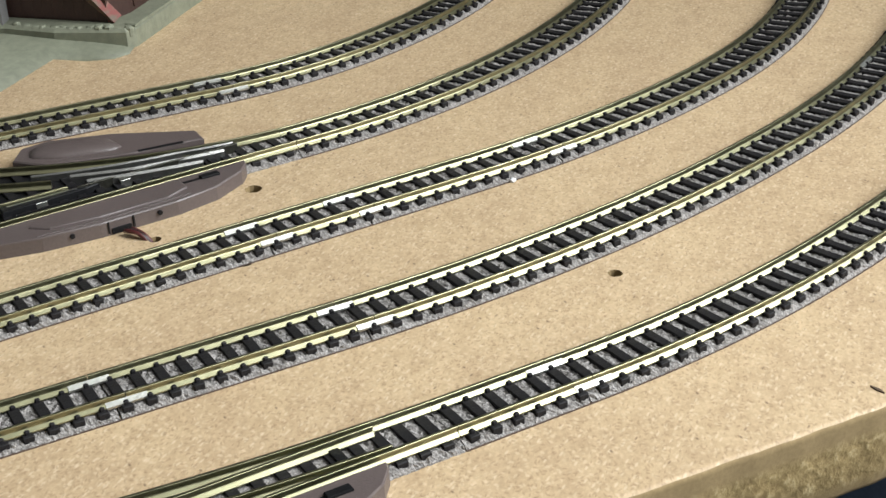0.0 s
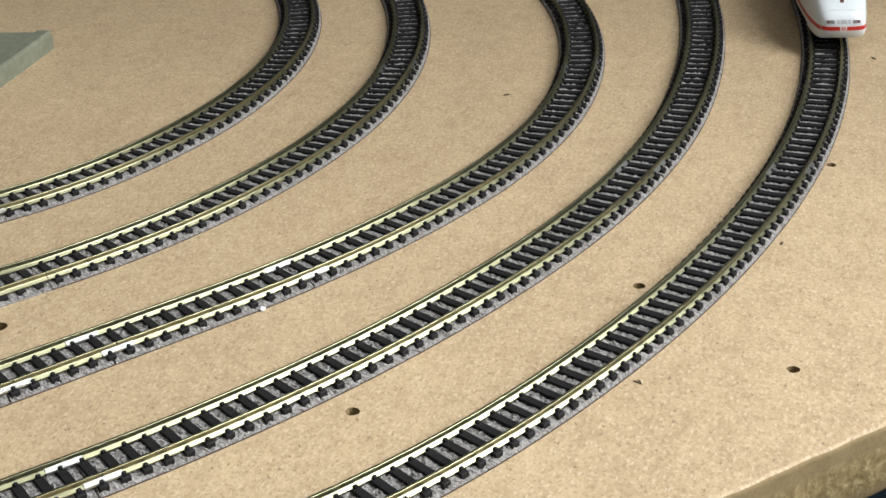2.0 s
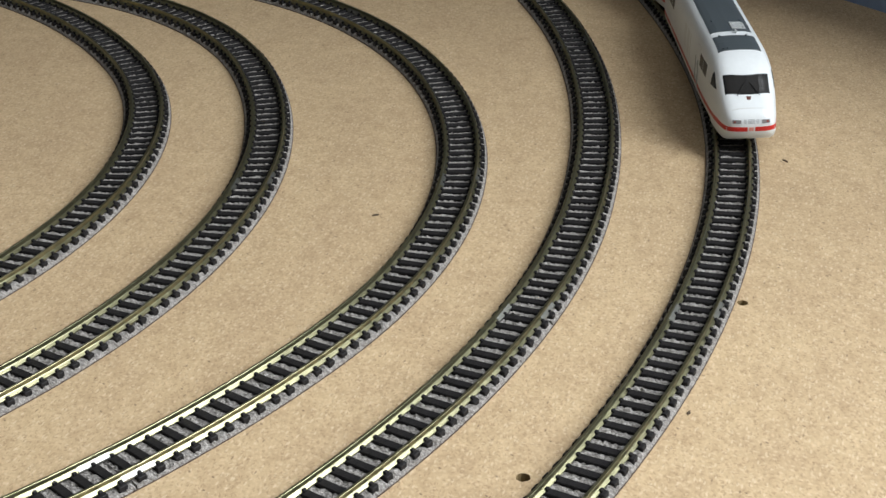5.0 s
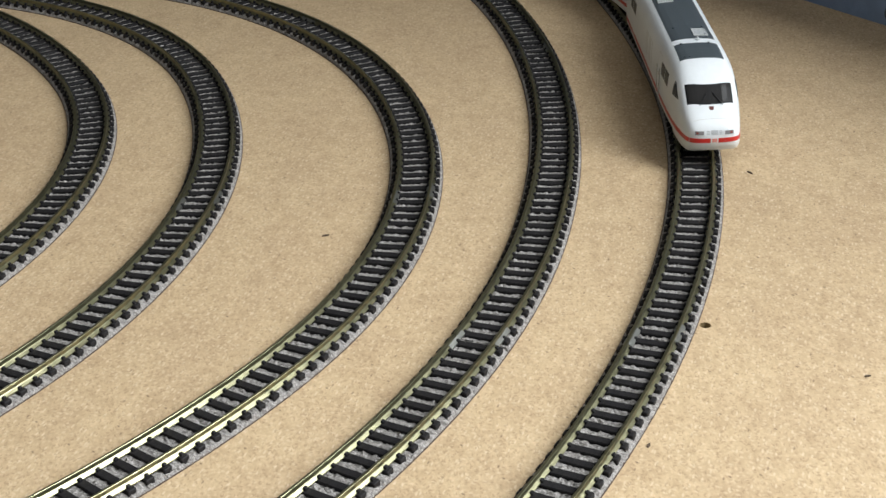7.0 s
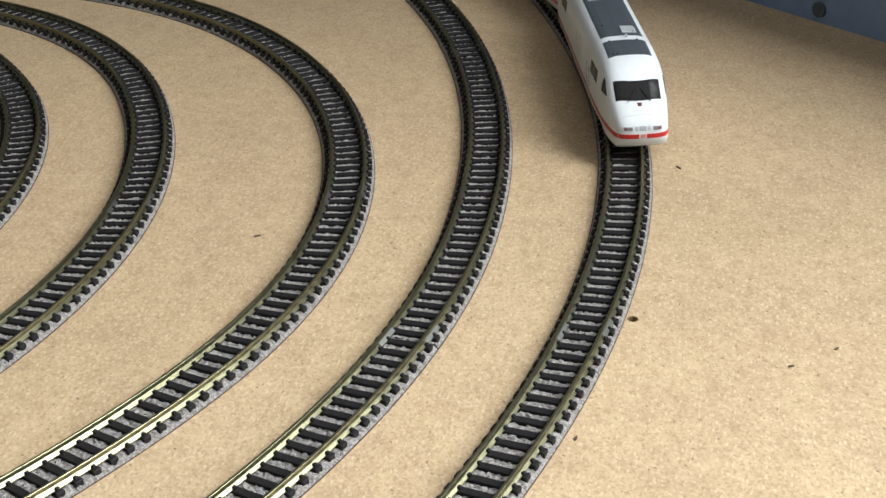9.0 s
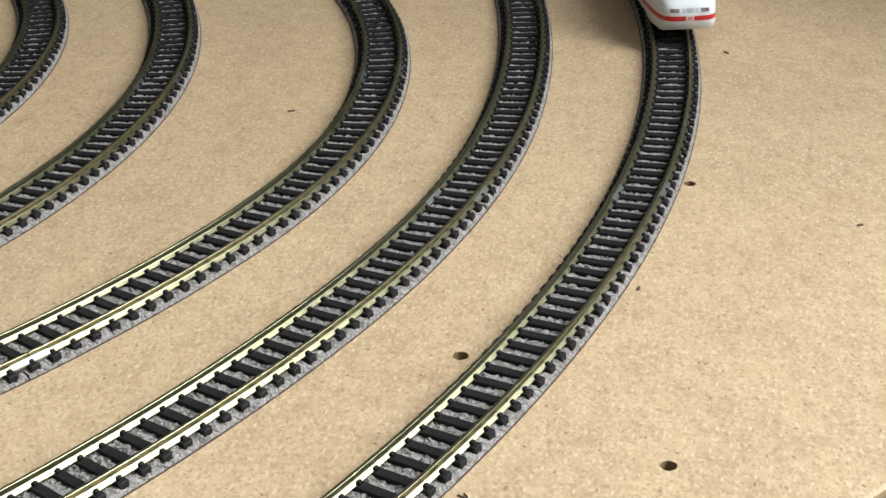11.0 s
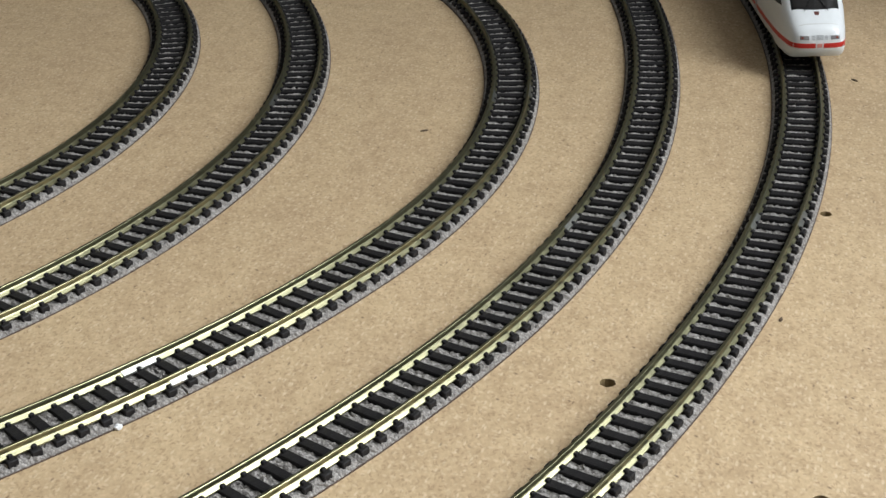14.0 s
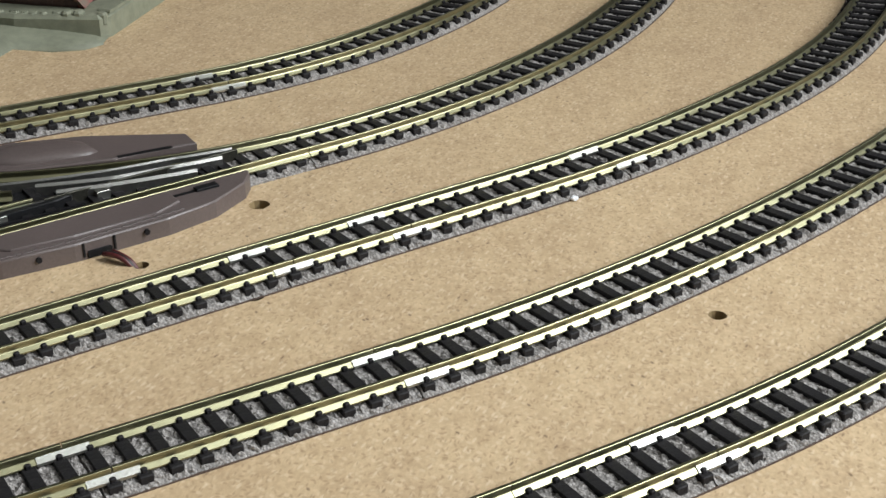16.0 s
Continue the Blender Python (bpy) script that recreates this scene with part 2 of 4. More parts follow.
def merged(pieces):
    verts, faces = [], []
    for v, f in pieces:
        n = len(verts)
        verts += v
        faces += [tuple(i + n for i in q) for q in f]
    return verts, faces


def box(x0, x1, y0, y1, z0, z1, bevel=0.0):
    """A block whose upper and upright edges are cut by bevel."""
    b = min(bevel, (x1 - x0) / 3, (y1 - y0) / 3, (z1 - z0) / 2)
    if b <= 0:
        v = [(x, y, z) for z in (z0, z1) for x, y in ((x0, y0), (x1, y0), (x1, y1), (x0, y1))]
        return v, [(3, 2, 1, 0), (4, 5, 6, 7)] + [(i, (i + 1) % 4, (i + 1) % 4 + 4, i + 4) for i in range(4)]

    def loop(d, z):
        a0, a1, c0, c1, e = x0 + d, x1 - d, y0 + d, y1 - d, b
        return [(a0 + e, c0, z), (a1 - e, c0, z), (a1, c0 + e, z), (a1, c1 - e, z), (a1 - e, c1, z), (a0 + e, c1, z), (a0, c1 - e, z), (a0, c0 + e, z)]

    v = loop(0, z0) + loop(0, z1 - b) + loop(b * 0.8, z1)
    f = [tuple(range(7, -1, -1)), tuple(range(16, 24))]
    for k in (0, 8):
        f += [(k + i, k + (i + 1) % 8, k + 8 + (i + 1) % 8, k + 8 + i) for i in range(8)]
    return v, f


def prism(outline, z0, z1, bevel=0.0):
    """An upright prism over an outline (counter-clockwise), its top edge bevelled."""
    n = len(outline)
    c = Vector((sum(p[0] for p in outline) / n, sum(p[1] for p in outline) / n))
    v = [(x, y, z0) for x, y in outline] + [(x, y, z1 - bevel) for x, y in outline]
    rings = 2
    if bevel:
        ins = []
        for x, y in outline:
            d = Vector((x, y)) - c
            ins.append(tuple(Vector((x, y)) - d.normalized() * bevel * 1.2))
        v += [(x, y, z1) for x, y in ins]
        rings = 3
    f = [tuple(range(n - 1, -1, -1)), tuple(range((rings - 1) * n, rings * n))]
    for k in range(rings - 1):
        f += [(k * n + i, k * n + (i + 1) % n, (k + 1) * n + (i + 1) % n, (k + 1) * n + i) for i in range(n)]
    return v, f


def pillow(outline, z0, z1):
    """A soft domed cover over an outline."""
    pts = [Vector(q) for q in outline]
    pts = [a.lerp(b, e) for a, b in zip(pts, pts[1:] + pts[:1]) for e in (0.15, 0.5, 0.85)]
    n, c = len(pts), sum(pts, Vector((0, 0))) / len(pts)
    v, f = [], []
    for k in range(7):
        a = math.pi / 2 * k / 6
        v += [(*(c + (q - c) * max(math.cos(a) ** 0.6, 0.02)), z0 + (z1 - z0) * math.sin(a)) for q in pts]
    for k in range(6):
        f += [(k * n + i, k * n + (i + 1) % n, (k + 1) * n + (i + 1) % n, (k + 1) * n + i) for i in range(n)]
    return v, f + [tuple(range(6 * n, 7 * n))]


def tube(points, radius, sides=8):
    """A round bar along points."""
    pts = [Vector(p) for p in points]
    v, f = [], []
    for i, p in enumerate(pts):
        t = (pts[min(i + 1, len(pts) - 1)] - pts[max(i - 1, 0)]).normalized()
        a = t.orthogonal().normalized() if abs(t.z) > 0.9 else t.cross(Vector((0, 0, 1))).normalized()
        b = t.cross(a)
        v += [tuple(p + radius * (math.cos(2 * math.pi * k / sides) * a + math.sin(2 * math.pi * k / sides) * b)) for k in range(sides)]
    for i in range(len(pts) - 1):
        f += [(i * sides + k, i * sides + (k + 1) % sides, (i + 1) * sides + (k + 1) % sides, (i + 1) * sides + k) for k in range(sides)]
    f += [tuple(range(sides - 1, -1, -1)), tuple(range((len(pts) - 1) * sides, len(pts) * sides))]
    return v, f


def disc(x, y, z0, z1, r, sides=20):
    return prism([(x + r * math.cos(2 * math.pi * k / sides), y + r * math.sin(2 * math.pi * k / sides)) for k in range(sides)], z0, z1)


def swept(stations, profile, closed=True):
    """A profile of (across, up) carried along stations (x, y, heading); across points to the right of the way."""
    n = len(profile)
    v, f = [], []
    for x, y, h in stations:
        v += [(x + a * math.sin(h), y - a * math.cos(h), z) for a, z in profile]
    for i in range(len(stations) - 1):
        for k in range(n if closed else n - 1):
            j = (k + 1) % n
            f.append((i * n + k, i * n + j, (i + 1) * n + j, (i + 1) * n + k))
    if closed:
        f += [tuple(range(n - 1, -1, -1)), tuple(range((len(stations) - 1) * n, len(stations) * n))]
    return v, f


# ---- the line of each track ----
class Line:
    """A track's centre line: a start, a heading, then straights and arcs to the left (length, radius; 0: straight)."""

    def __init__(self, x, y, h, segs):
        self.p = [(x, y, h)]
        self.d = [0.0]
        for length, radius in segs:
            n = max(1, round(length / 2))
            step, k = length / n, (1 / radius if radius else 0.0)
            for _ in range(n):
                x += step * math.cos(h + k * step / 2)
                y += step * math.sin(h + k * step / 2)
                h += k * step
                self.p.append((x, y, h))
                self.d.append(self.d[-1] + step)
        self.length = self.d[-1]
        self.np = np.array(self.p)

    def at(self, d):
        return tuple(float(np.interp(d, self.d, self.np[:, i])) for i in range(3))

    def near(self, x, y):
        return self.d[int(np.hypot(self.np[:, 0] - x, self.np[:, 1] - y).argmin())]

    def stations(self, a, b, step=2.0):
        n = max(1, round((b - a) / step))
        return [self.at(a + (b - a) * i / n) for i in range(n + 1)]

    def side(self, d, a, z=0.0):
        x, y, h = self.at(d)
        return (x + a * math.sin(h), y - a * math.cos(h), z)


def line(x, y, h, back, segs, left=0.0):
    """Starts back millimetres before the given point, on its tangent, and left millimetres beside it."""
    return Line(x - back * math.cos(h) - left * math.sin(h), y - back * math.sin(h) + left * math.cos(h), h, [(segs[0][0] + back, 0)] + segs[1:])


LINES = {
    1: line(-241.9, 120.2, 0.6348, 60, [(52.6, 0), (50.0, 147.9), (203.6, 193.1), (178.2, 299.6), (60, 200), (120, 0)], 1.2),
    2: line(-243.1, 44.6, 0.7524, 60, [(110.1, 0), (199.3, 230.6), (77.8, 266.2), (73.9, 191.8), (90, 200), (160, 0)], 0.85),
    3: line(-199.4, 24.5, 0.7492, 90, [(112.7, 0), (89.7, 334.6), (91.4, 216.6), (176.8, 244.8), (120, 220), (160, 0)], 0.15),
    4: line(-181.3, -18.1, 0.6931, 90, [(67.5, 0), (143.2, 439.5), (125.2, 336.1), (279.4, 476.1), (300, 330), (100, 0)], 0.6),
    5: line(-132.9, -38.2, 0.7248, 130, [(73.6, 0), (70.9, 323.5), (317.5, 470.4), (122.4, 760), (330, 420), (60, 0)], 0.6),
}
JOINTS = {
    1: [(-198.3, 155.5)],
    2: [(-164.9, 117.5), (-90.4, 272.0)],
    3: [(-158.4, 62.2), (-139.5, 81.8), (-97.6, 118.0), (-29.1, 272.7), (-82.7, 428.8)],
    4: [(-169.4, -5.0), (-125.9, 28.1), (-10.0, 186.2), (16.9, 395.0)],
    5: [(-79.9, 9.2), (32.0, 185.2)],
}
GAUGE = 10.1                 # between rail centres
BED, TIE, HEAD = 1.45, 2.2, 4.2   # heights of ballast, sleepers and rail tops
HALF_RAIL = [(0.98, 2.12), (0.98, 2.36), (0.34, 2.86), (0.24, 3.0), (0.24, 3.52), (0.35, 3.68), (0.35, 4.13), (0.29, HEAD)]
RAIL = HALF_RAIL + [(-a, z) for a, z in HALF_RAIL[::-1]]


def shifted(profile, a):
    return [(x + a, z) for x, z in profile]


def bed_mesh(way, a, b, rng):
    """The grey ballast strip: a low bank with a rough skin of small lumps, closed at its ends."""
    prof = [(-7.95, 0.0), (-7.9, 0.35), (-7.5, 0.75), (-7.0, 1.1)] + [(-6.3 + 0.7 * i, BED - (0.1 if abs(-6.3 + 0.7 * i) > 5.8 else 0)) for i in range(19)] + [(7.0, 1.1), (7.5, 0.75), (7.9, 0.35), (7.95, 0.0)]
    n, v, f = len(prof), [], []
    st = way.stations(a, b, 0.62)
    for x, y, h in st:
        for k, (o, z) in enumerate(prof):
            o2 = o + (rng.uniform(-0.25, 0.25) if 1 < k < n - 2 else rng.uniform(-0.12, 0.12))
            z2 = z + (rng.choice((-0.3, 0.0, 0.1, 0.4)) * rng.uniform(0.5, 1.1) if 1 < k < n - 2 else 0)
            v.append((x + o2 * math.sin(h), y - o2 * math.cos(h), max(z2, 0.0)))
    for i in range(len(st) - 1):
        f += [(i * n + k, i * n + k + 1, (i + 1) * n + k + 1, (i + 1) * n + k) for k in range(n - 1)]
    f += [tuple(range(n)), tuple(range((len(st) - 1) * n, len(st) * n))]
    return v, f


def tie_mesh():
    """One sleeper with its moulded rail clips."""
    parts = [box(-1.15, 1.15, -7.3, 7.3, 0.3, TIE, 0.2)]
    for s in (-1, 1):
        for o in (-1, 1):
            y = s * GAUGE / 2 + o * 1.0
            parts.append(box(-0.52, 0.52, y - 0.42, y + 0.42, TIE - 0.1, TIE + 0.78, 0.2))
    v, f = merged(parts)
    me = bpy.data.meshes.new("sleeper")
    me.from_pydata([tuple(c * MM for c in p) for p in v], [], f)
    me.materials.append(M_TIE)
    return me


TIE_MESH = tie_mesh()
JOINER = [(-1.2, 2.05), (1.2, 2.05), (1.2, 2.5), (0.46, 3.06), (0.30, 3.2), (-0.30, 3.2), (-0.46, 3.06), (-1.2, 2.5)]


def add_ties(parent, way, a, b, pitch=4.87):
    n = round((b - a) / pitch)
    for i in range(n):
        x, y, h = way.at(a + (i + 0.5) * (b - a) / n)
        ob = new("sleeper", TIE_MESH)
        ob.parent = parent
        ob.matrix_basis = pose(x * MM, y * MM, 0, 0, 0, math.degrees(h))


def model_track(number, a=0.0, b=None):
    way = LINES[number]
    b = b or way.length
    rng = random.Random(number)
    t = thing("model_track", "curved model railway track, black sleepers on grey ballast strip", "model track", "tracks on the board")
    # dark strips drawn for the contact shade and gap under the bed's edges
    for s in (-1, 1):
        obj("bed_rim_shade", *swept(way.stations(a, b, 4.0), [(s * 7.98 - 0.2, 0.0), (s * 7.98 + 0.14, 0.0), (s * 7.98 + 0.1, 0.24), (s * 7.98 - 0.16, 0.24)]), M_RIM_SHADE, t, "dark brown rim of the ballast strip")
    cuts = [a] + sorted(way.near(*j) for j in JOINTS[number] if a + 8 < way.near(*j) < b - 8) + [b]
    for c0, c1 in zip(cuts, cuts[1:]):
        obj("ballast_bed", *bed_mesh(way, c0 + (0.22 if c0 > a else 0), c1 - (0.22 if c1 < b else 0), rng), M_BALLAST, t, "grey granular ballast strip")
        for s in (-1, 1):
            skew = 2.2 * s
            lo = c0 + (skew + 0.12 if c0 > a else 0)
            hi = c1 + (skew - 0.12 if c1 < b else 0)
            obj("rail", *swept(way.stations(lo, hi), shifted(RAIL, s * GAUGE / 2)), M_RAIL, t, "brass-toned nickel silver rail")
            if c1 < b:
                obj("rail_joiner", *swept(way.stations(c1 + skew - 4.2, c1 + skew + 4.2, 1.4), shifted(JOINER, s * GAUGE / 2)), M_JOINER, t, "bright steel rail joiner")
    add_ties(t, way, a, b)
    return t


# ---- board, walls, ceiling ----
BOARD_H = radians(37.35)      # heading of the board's front edge
EDGE = Vector((-19.3, 9.8))  # a point of that edge
HOLES = [(-168.4, 92.4, 2.21), (-158.7, 53.2, 1.93), (-74.5, 56.9, 1.66), (23.4, 78.0, 1.56), (46.2, 194.4, 1.43), (-10.7, 117.7, 1.64), (-183.6, 62.7, 1.56)]


def board():
    """A sheet of fibreboard with drilled holes and a sawn, slightly ragged front edge."""
    cu = bpy.data.curves.new("board", "CURVE")
    cu.dimensions, cu.fill_mode = "2D", "BOTH"
    along, into = Vector((math.cos(BOARD_H), math.sin(BOARD_H))), Vector((-math.sin(BOARD_H), math.cos(BOARD_H)))
    rng = random.Random(5)
    front = [EDGE + along * s + into * (0.16 * math.sin(s * 0.21) * math.sin(s * 0.083 + 1) + 0.1 * math.sin(s * 0.6 + 2 * math.sin(s * 0.05)) + rng.uniform(-0.04, 0.04))
             for s in np.arange(-620, 560, 1.6)]
    back = [EDGE + along * 560 + into * 900, EDGE - along * 620 + into * 900]
    inner = [p + into * 1.3 for p in front]
    loops = [[(p.x, p.y) for p in inner + back]]
    for x, y, r in HOLES:
        loops.append([(x + r * (1 + rng.uniform(-0.08, 0.08)) * math.cos(q), y + r * (1 + rng.uniform(-0.08, 0.08)) * math.sin(q)) for q in np.linspace(0, 2 * math.pi, 15)[:-1]])
    for pts in loops:
        sp = cu.splines.new("POLY")
        sp.points.add(len(pts) - 1)
        for q, (x, y) in zip(sp.points, pts):
            q.co = (x * MM, y * MM, 0, 1)
        sp.use_cyclic_u = True
    cu.extrude = 9.0 * MM
    tmp = bpy.data.objects.new("tmp", cu)
    me = bpy.data.meshes.new_from_object(tmp)
    bpy.data.objects.remove(tmp)
    me.transform(Matrix.Translation((0, 0, -9.0 * MM)))
    me.name = "board"
    bm = bmesh.new()
    bm.from_mesh(me)
    bmesh.ops.remove_doubles(bm, verts=bm.verts, dist=1e-6)

    def fore(v):
        return abs((Vector(v.co[:2]) / MM - EDGE).dot(into) - 1.3) < 0.6

    bmesh.ops.delete(bm, geom=[f for f in bm.faces if abs(f.normal.z) < 0.5 and all(fore(v) for v in f.verts)], context="FACES_ONLY")
    # the saw cut, its arrises worn round
    cut = ((1.3, 0), (0.8, -0.1), (0.35, -0.38), (0.1, -0.85), (0, -1.5), (0, -9), (0, -16.6), (0.4, -17.6), (1.3, -18))
    rows = [[bm.verts.new(Vector((p.x + into.x * o, p.y + into.y * o, z)) * MM) for o, z in cut] for p in front]
    for p, q in zip(rows, rows[1:]):
        for i in range(len(cut) - 1):
            bm.faces.new((p[i], p[i + 1], q[i + 1], q[i]))
    bmesh.ops.remove_doubles(bm, verts=bm.verts, dist=2e-6)
    bm.normal_update()
    for f in bm.faces:
        f.smooth = f.normal.z < 0.995 and abs((Vector(f.calc_center_median()[:2]) / MM - EDGE).dot(into)) < 3
    bm.to_mesh(me)
    bm.free()
    me.materials.clear()
    me.materials.append(M_MDF)
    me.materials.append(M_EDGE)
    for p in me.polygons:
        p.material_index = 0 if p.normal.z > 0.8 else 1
    return tagged(new("layout_board", me), "tan fibreboard sheet with drilled holes and sawn edge", "board", kind="structure")


board()


def slab(name, corners, thick, mat, label, category):
    """A flat slab over four corners in metres, thickened away from the room."""
    c = [Vector(p) for p in corners]
    n = (c[1] - c[0]).cross(c[3] - c[0]).normalized() * thick
    v = [tuple(p / MM) for p in c] + [tuple((p + n) / MM) for p in c]
    return tagged(obj(name, v, [(0, 1, 2, 3), (7, 6, 5, 4)] + [(i, i + 4, (i + 1) % 4 + 4, (i + 1) % 4) for i in range(4)], mat), label, category, kind="structure")


FLOOR_Z, HALF, U_BACK = -0.85, 2.4, -2.6


def at(u, v, z):
    p = WALL_N * u + WALL_T * v
    return (p.x, p.y, z)


slab("floor", [at(U_BACK, -HALF, FLOOR_Z), at(OUT_U, -HALF, FLOOR_Z), at(OUT_U, HALF, FLOOR_Z), at(U_BACK, HALF, FLOOR_Z)], 0.05, M_CARPET, "dark carpeted floor far below the board", "floor")
slab("wall_blue", [at(WALL_U, -HALF, FLOOR_Z), at(WALL_U, -HALF, BLUE_Z), at(WALL_U, HALF, BLUE_Z), at(WALL_U, HALF, FLOOR_Z)], OUT_U - WALL_U - 0.001, M_WALLB, "low blue-grey painted wall behind the board", "wall")
slab("wall_back", [at(U_BACK, -HALF, FLOOR_Z), at(U_BACK, HALF, FLOOR_Z), at(U_BACK, HALF, TOP_Z), at(U_BACK, -HALF, TOP_Z)], 0.08, M_PLASTER, "plain dull grey plaster wall", "wall")
slab("wall_far", [at(U_BACK, -HALF, FLOOR_Z), at(U_BACK, -HALF, TOP_Z), at(OUT_U, -HALF, TOP_Z), at(OUT_U, -HALF, FLOOR_Z)], 0.08, M_PLASTER, "plain dull grey plaster wall", "wall")
slab("wall_near", [at(U_BACK, HALF, FLOOR_Z), at(OUT_U, HALF, FLOOR_Z), at(OUT_U, HALF, TOP_Z), at(U_BACK, HALF, TOP_Z)], 0.08, M_PLASTER, "plain dull grey plaster wall", "wall")
for v0, v1, z0, z1 in ((-HALF, WIN_V[0], FLOOR_Z, TOP_Z), (WIN_V[1], HALF, FLOOR_Z, TOP_Z), (WIN_V[0], WIN_V[1], FLOOR_Z, WIN_Z[0]), (WIN_V[0], WIN_V[1], WIN_Z[1], TOP_Z)):
    slab("wall_window", [at(OUT_U, v0, z0), at(OUT_U, v0, z1), at(OUT_U, v1, z1), at(OUT_U, v1, z0)], 0.10, M_PLASTER, "dull grey plaster wall round the window", "wall")
tagged(obj("ceiling", *box(-3600, 3600, -3600, 3600, TOP_Z / MM, (TOP_Z + 0.1) / MM), M_PLASTER), "plain grey ceiling", "ceiling", kind="structure")
win = thing("window_1", "wide white framed window above the blue wall", "window", kind="structure")
ww, wh = (WIN_V[1] - WIN_V[0]) / 2 / MM, (WIN_Z[1] - WIN_Z[0]) / 2 / MM
for x0, x1, y0, y1 in ((-ww, ww, -wh, -wh + 30), (-ww, ww, wh - 30, wh), (-ww, -ww + 30, -wh + 30, wh - 30), (ww - 30, ww, -wh + 30, wh - 30)):
    bar = obj("window_frame", *box(x0, x1, y0, y1, -20, 20), M_FRAMEW, win)
    bar.matrix_local = WIN_M

# ---- plug and seam on the blue wall ----
def wall_disc(v_mm, z_mm, r, thick=1.2):
    c = WALL_N * (WALL_U / MM - 0.02) + WALL_T * v_mm
    vv, ff = [], []
    for off in (0, -thick):
        vv += [tuple(c + WALL_N * off + WALL_T * r * math.cos(a) + Vector((0, 0, z_mm + r * math.sin(a)))) for a in np.linspace(0, 2 * math.pi, 25)[:-1]]
    ff = [tuple(range(24)), tuple(range(47, 23, -1))] + [(i, (i + 1) % 24, (i + 1) % 24 + 24, i + 24) for i in range(24)]
    return vv, ff


T1_TIP, T2_TIP = LINES[2].near(-164.9, 117.5), LINES[5].near(-101.0, -7.5)

# ---- the train ----
LEN, HALF_W, TOP = 120.0, 10.6, 24.2       # power car; heights are above the rail tops
G_TAB = [(0.0, 0.91), (0.05, 0.96), (0.11, 0.985), (0.25, 1.0), (0.42, 0.993), (0.58, 0.982), (0.70, 0.957), (0.79, 0.915), (0.86, 0.855), (0.91, 0.78), (0.95, 0.675), (0.975, 0.56), (0.992, 0.40), (1.0, 0.0)]
H_TAB = [(0, 7.5), (0.15, 8.1), (0.4, 8.8), (0.9, 9.8), (1.8, 10.9), (3.5, 12.2), (5.5, 13.4), (8.0, 15.0), (10.5, 16.9), (12.8, 18.7), (15.0, 20.3), (17.5, 21.7), (20.5, 22.8), (24.5, 23.6), (30, 24.1), (36, 24.2), (1000, 24.2)]
W_TAB = [(0, 0.0), (0.03, 0.15), (0.1, 0.29), (0.22, 0.40), (0.42, 0.495), (0.7, 0.575), (1.1, 0.64), (1.6, 0.69), (2.4, 0.735), (4, 0.785), (7, 0.84), (12, 0.905), (18, 0.95), (26, 0.985), (36, 1.0), (1000, 1.0)]
B_TAB = [(0, 2.9), (1, 2.4), (3, 2.0), (17, 2.0), (17.6, 3.0), (1000, 3.0)]


def tab(t, x):
    return float(np.interp(x, [a for a, _ in t], [b for _, b in t]))


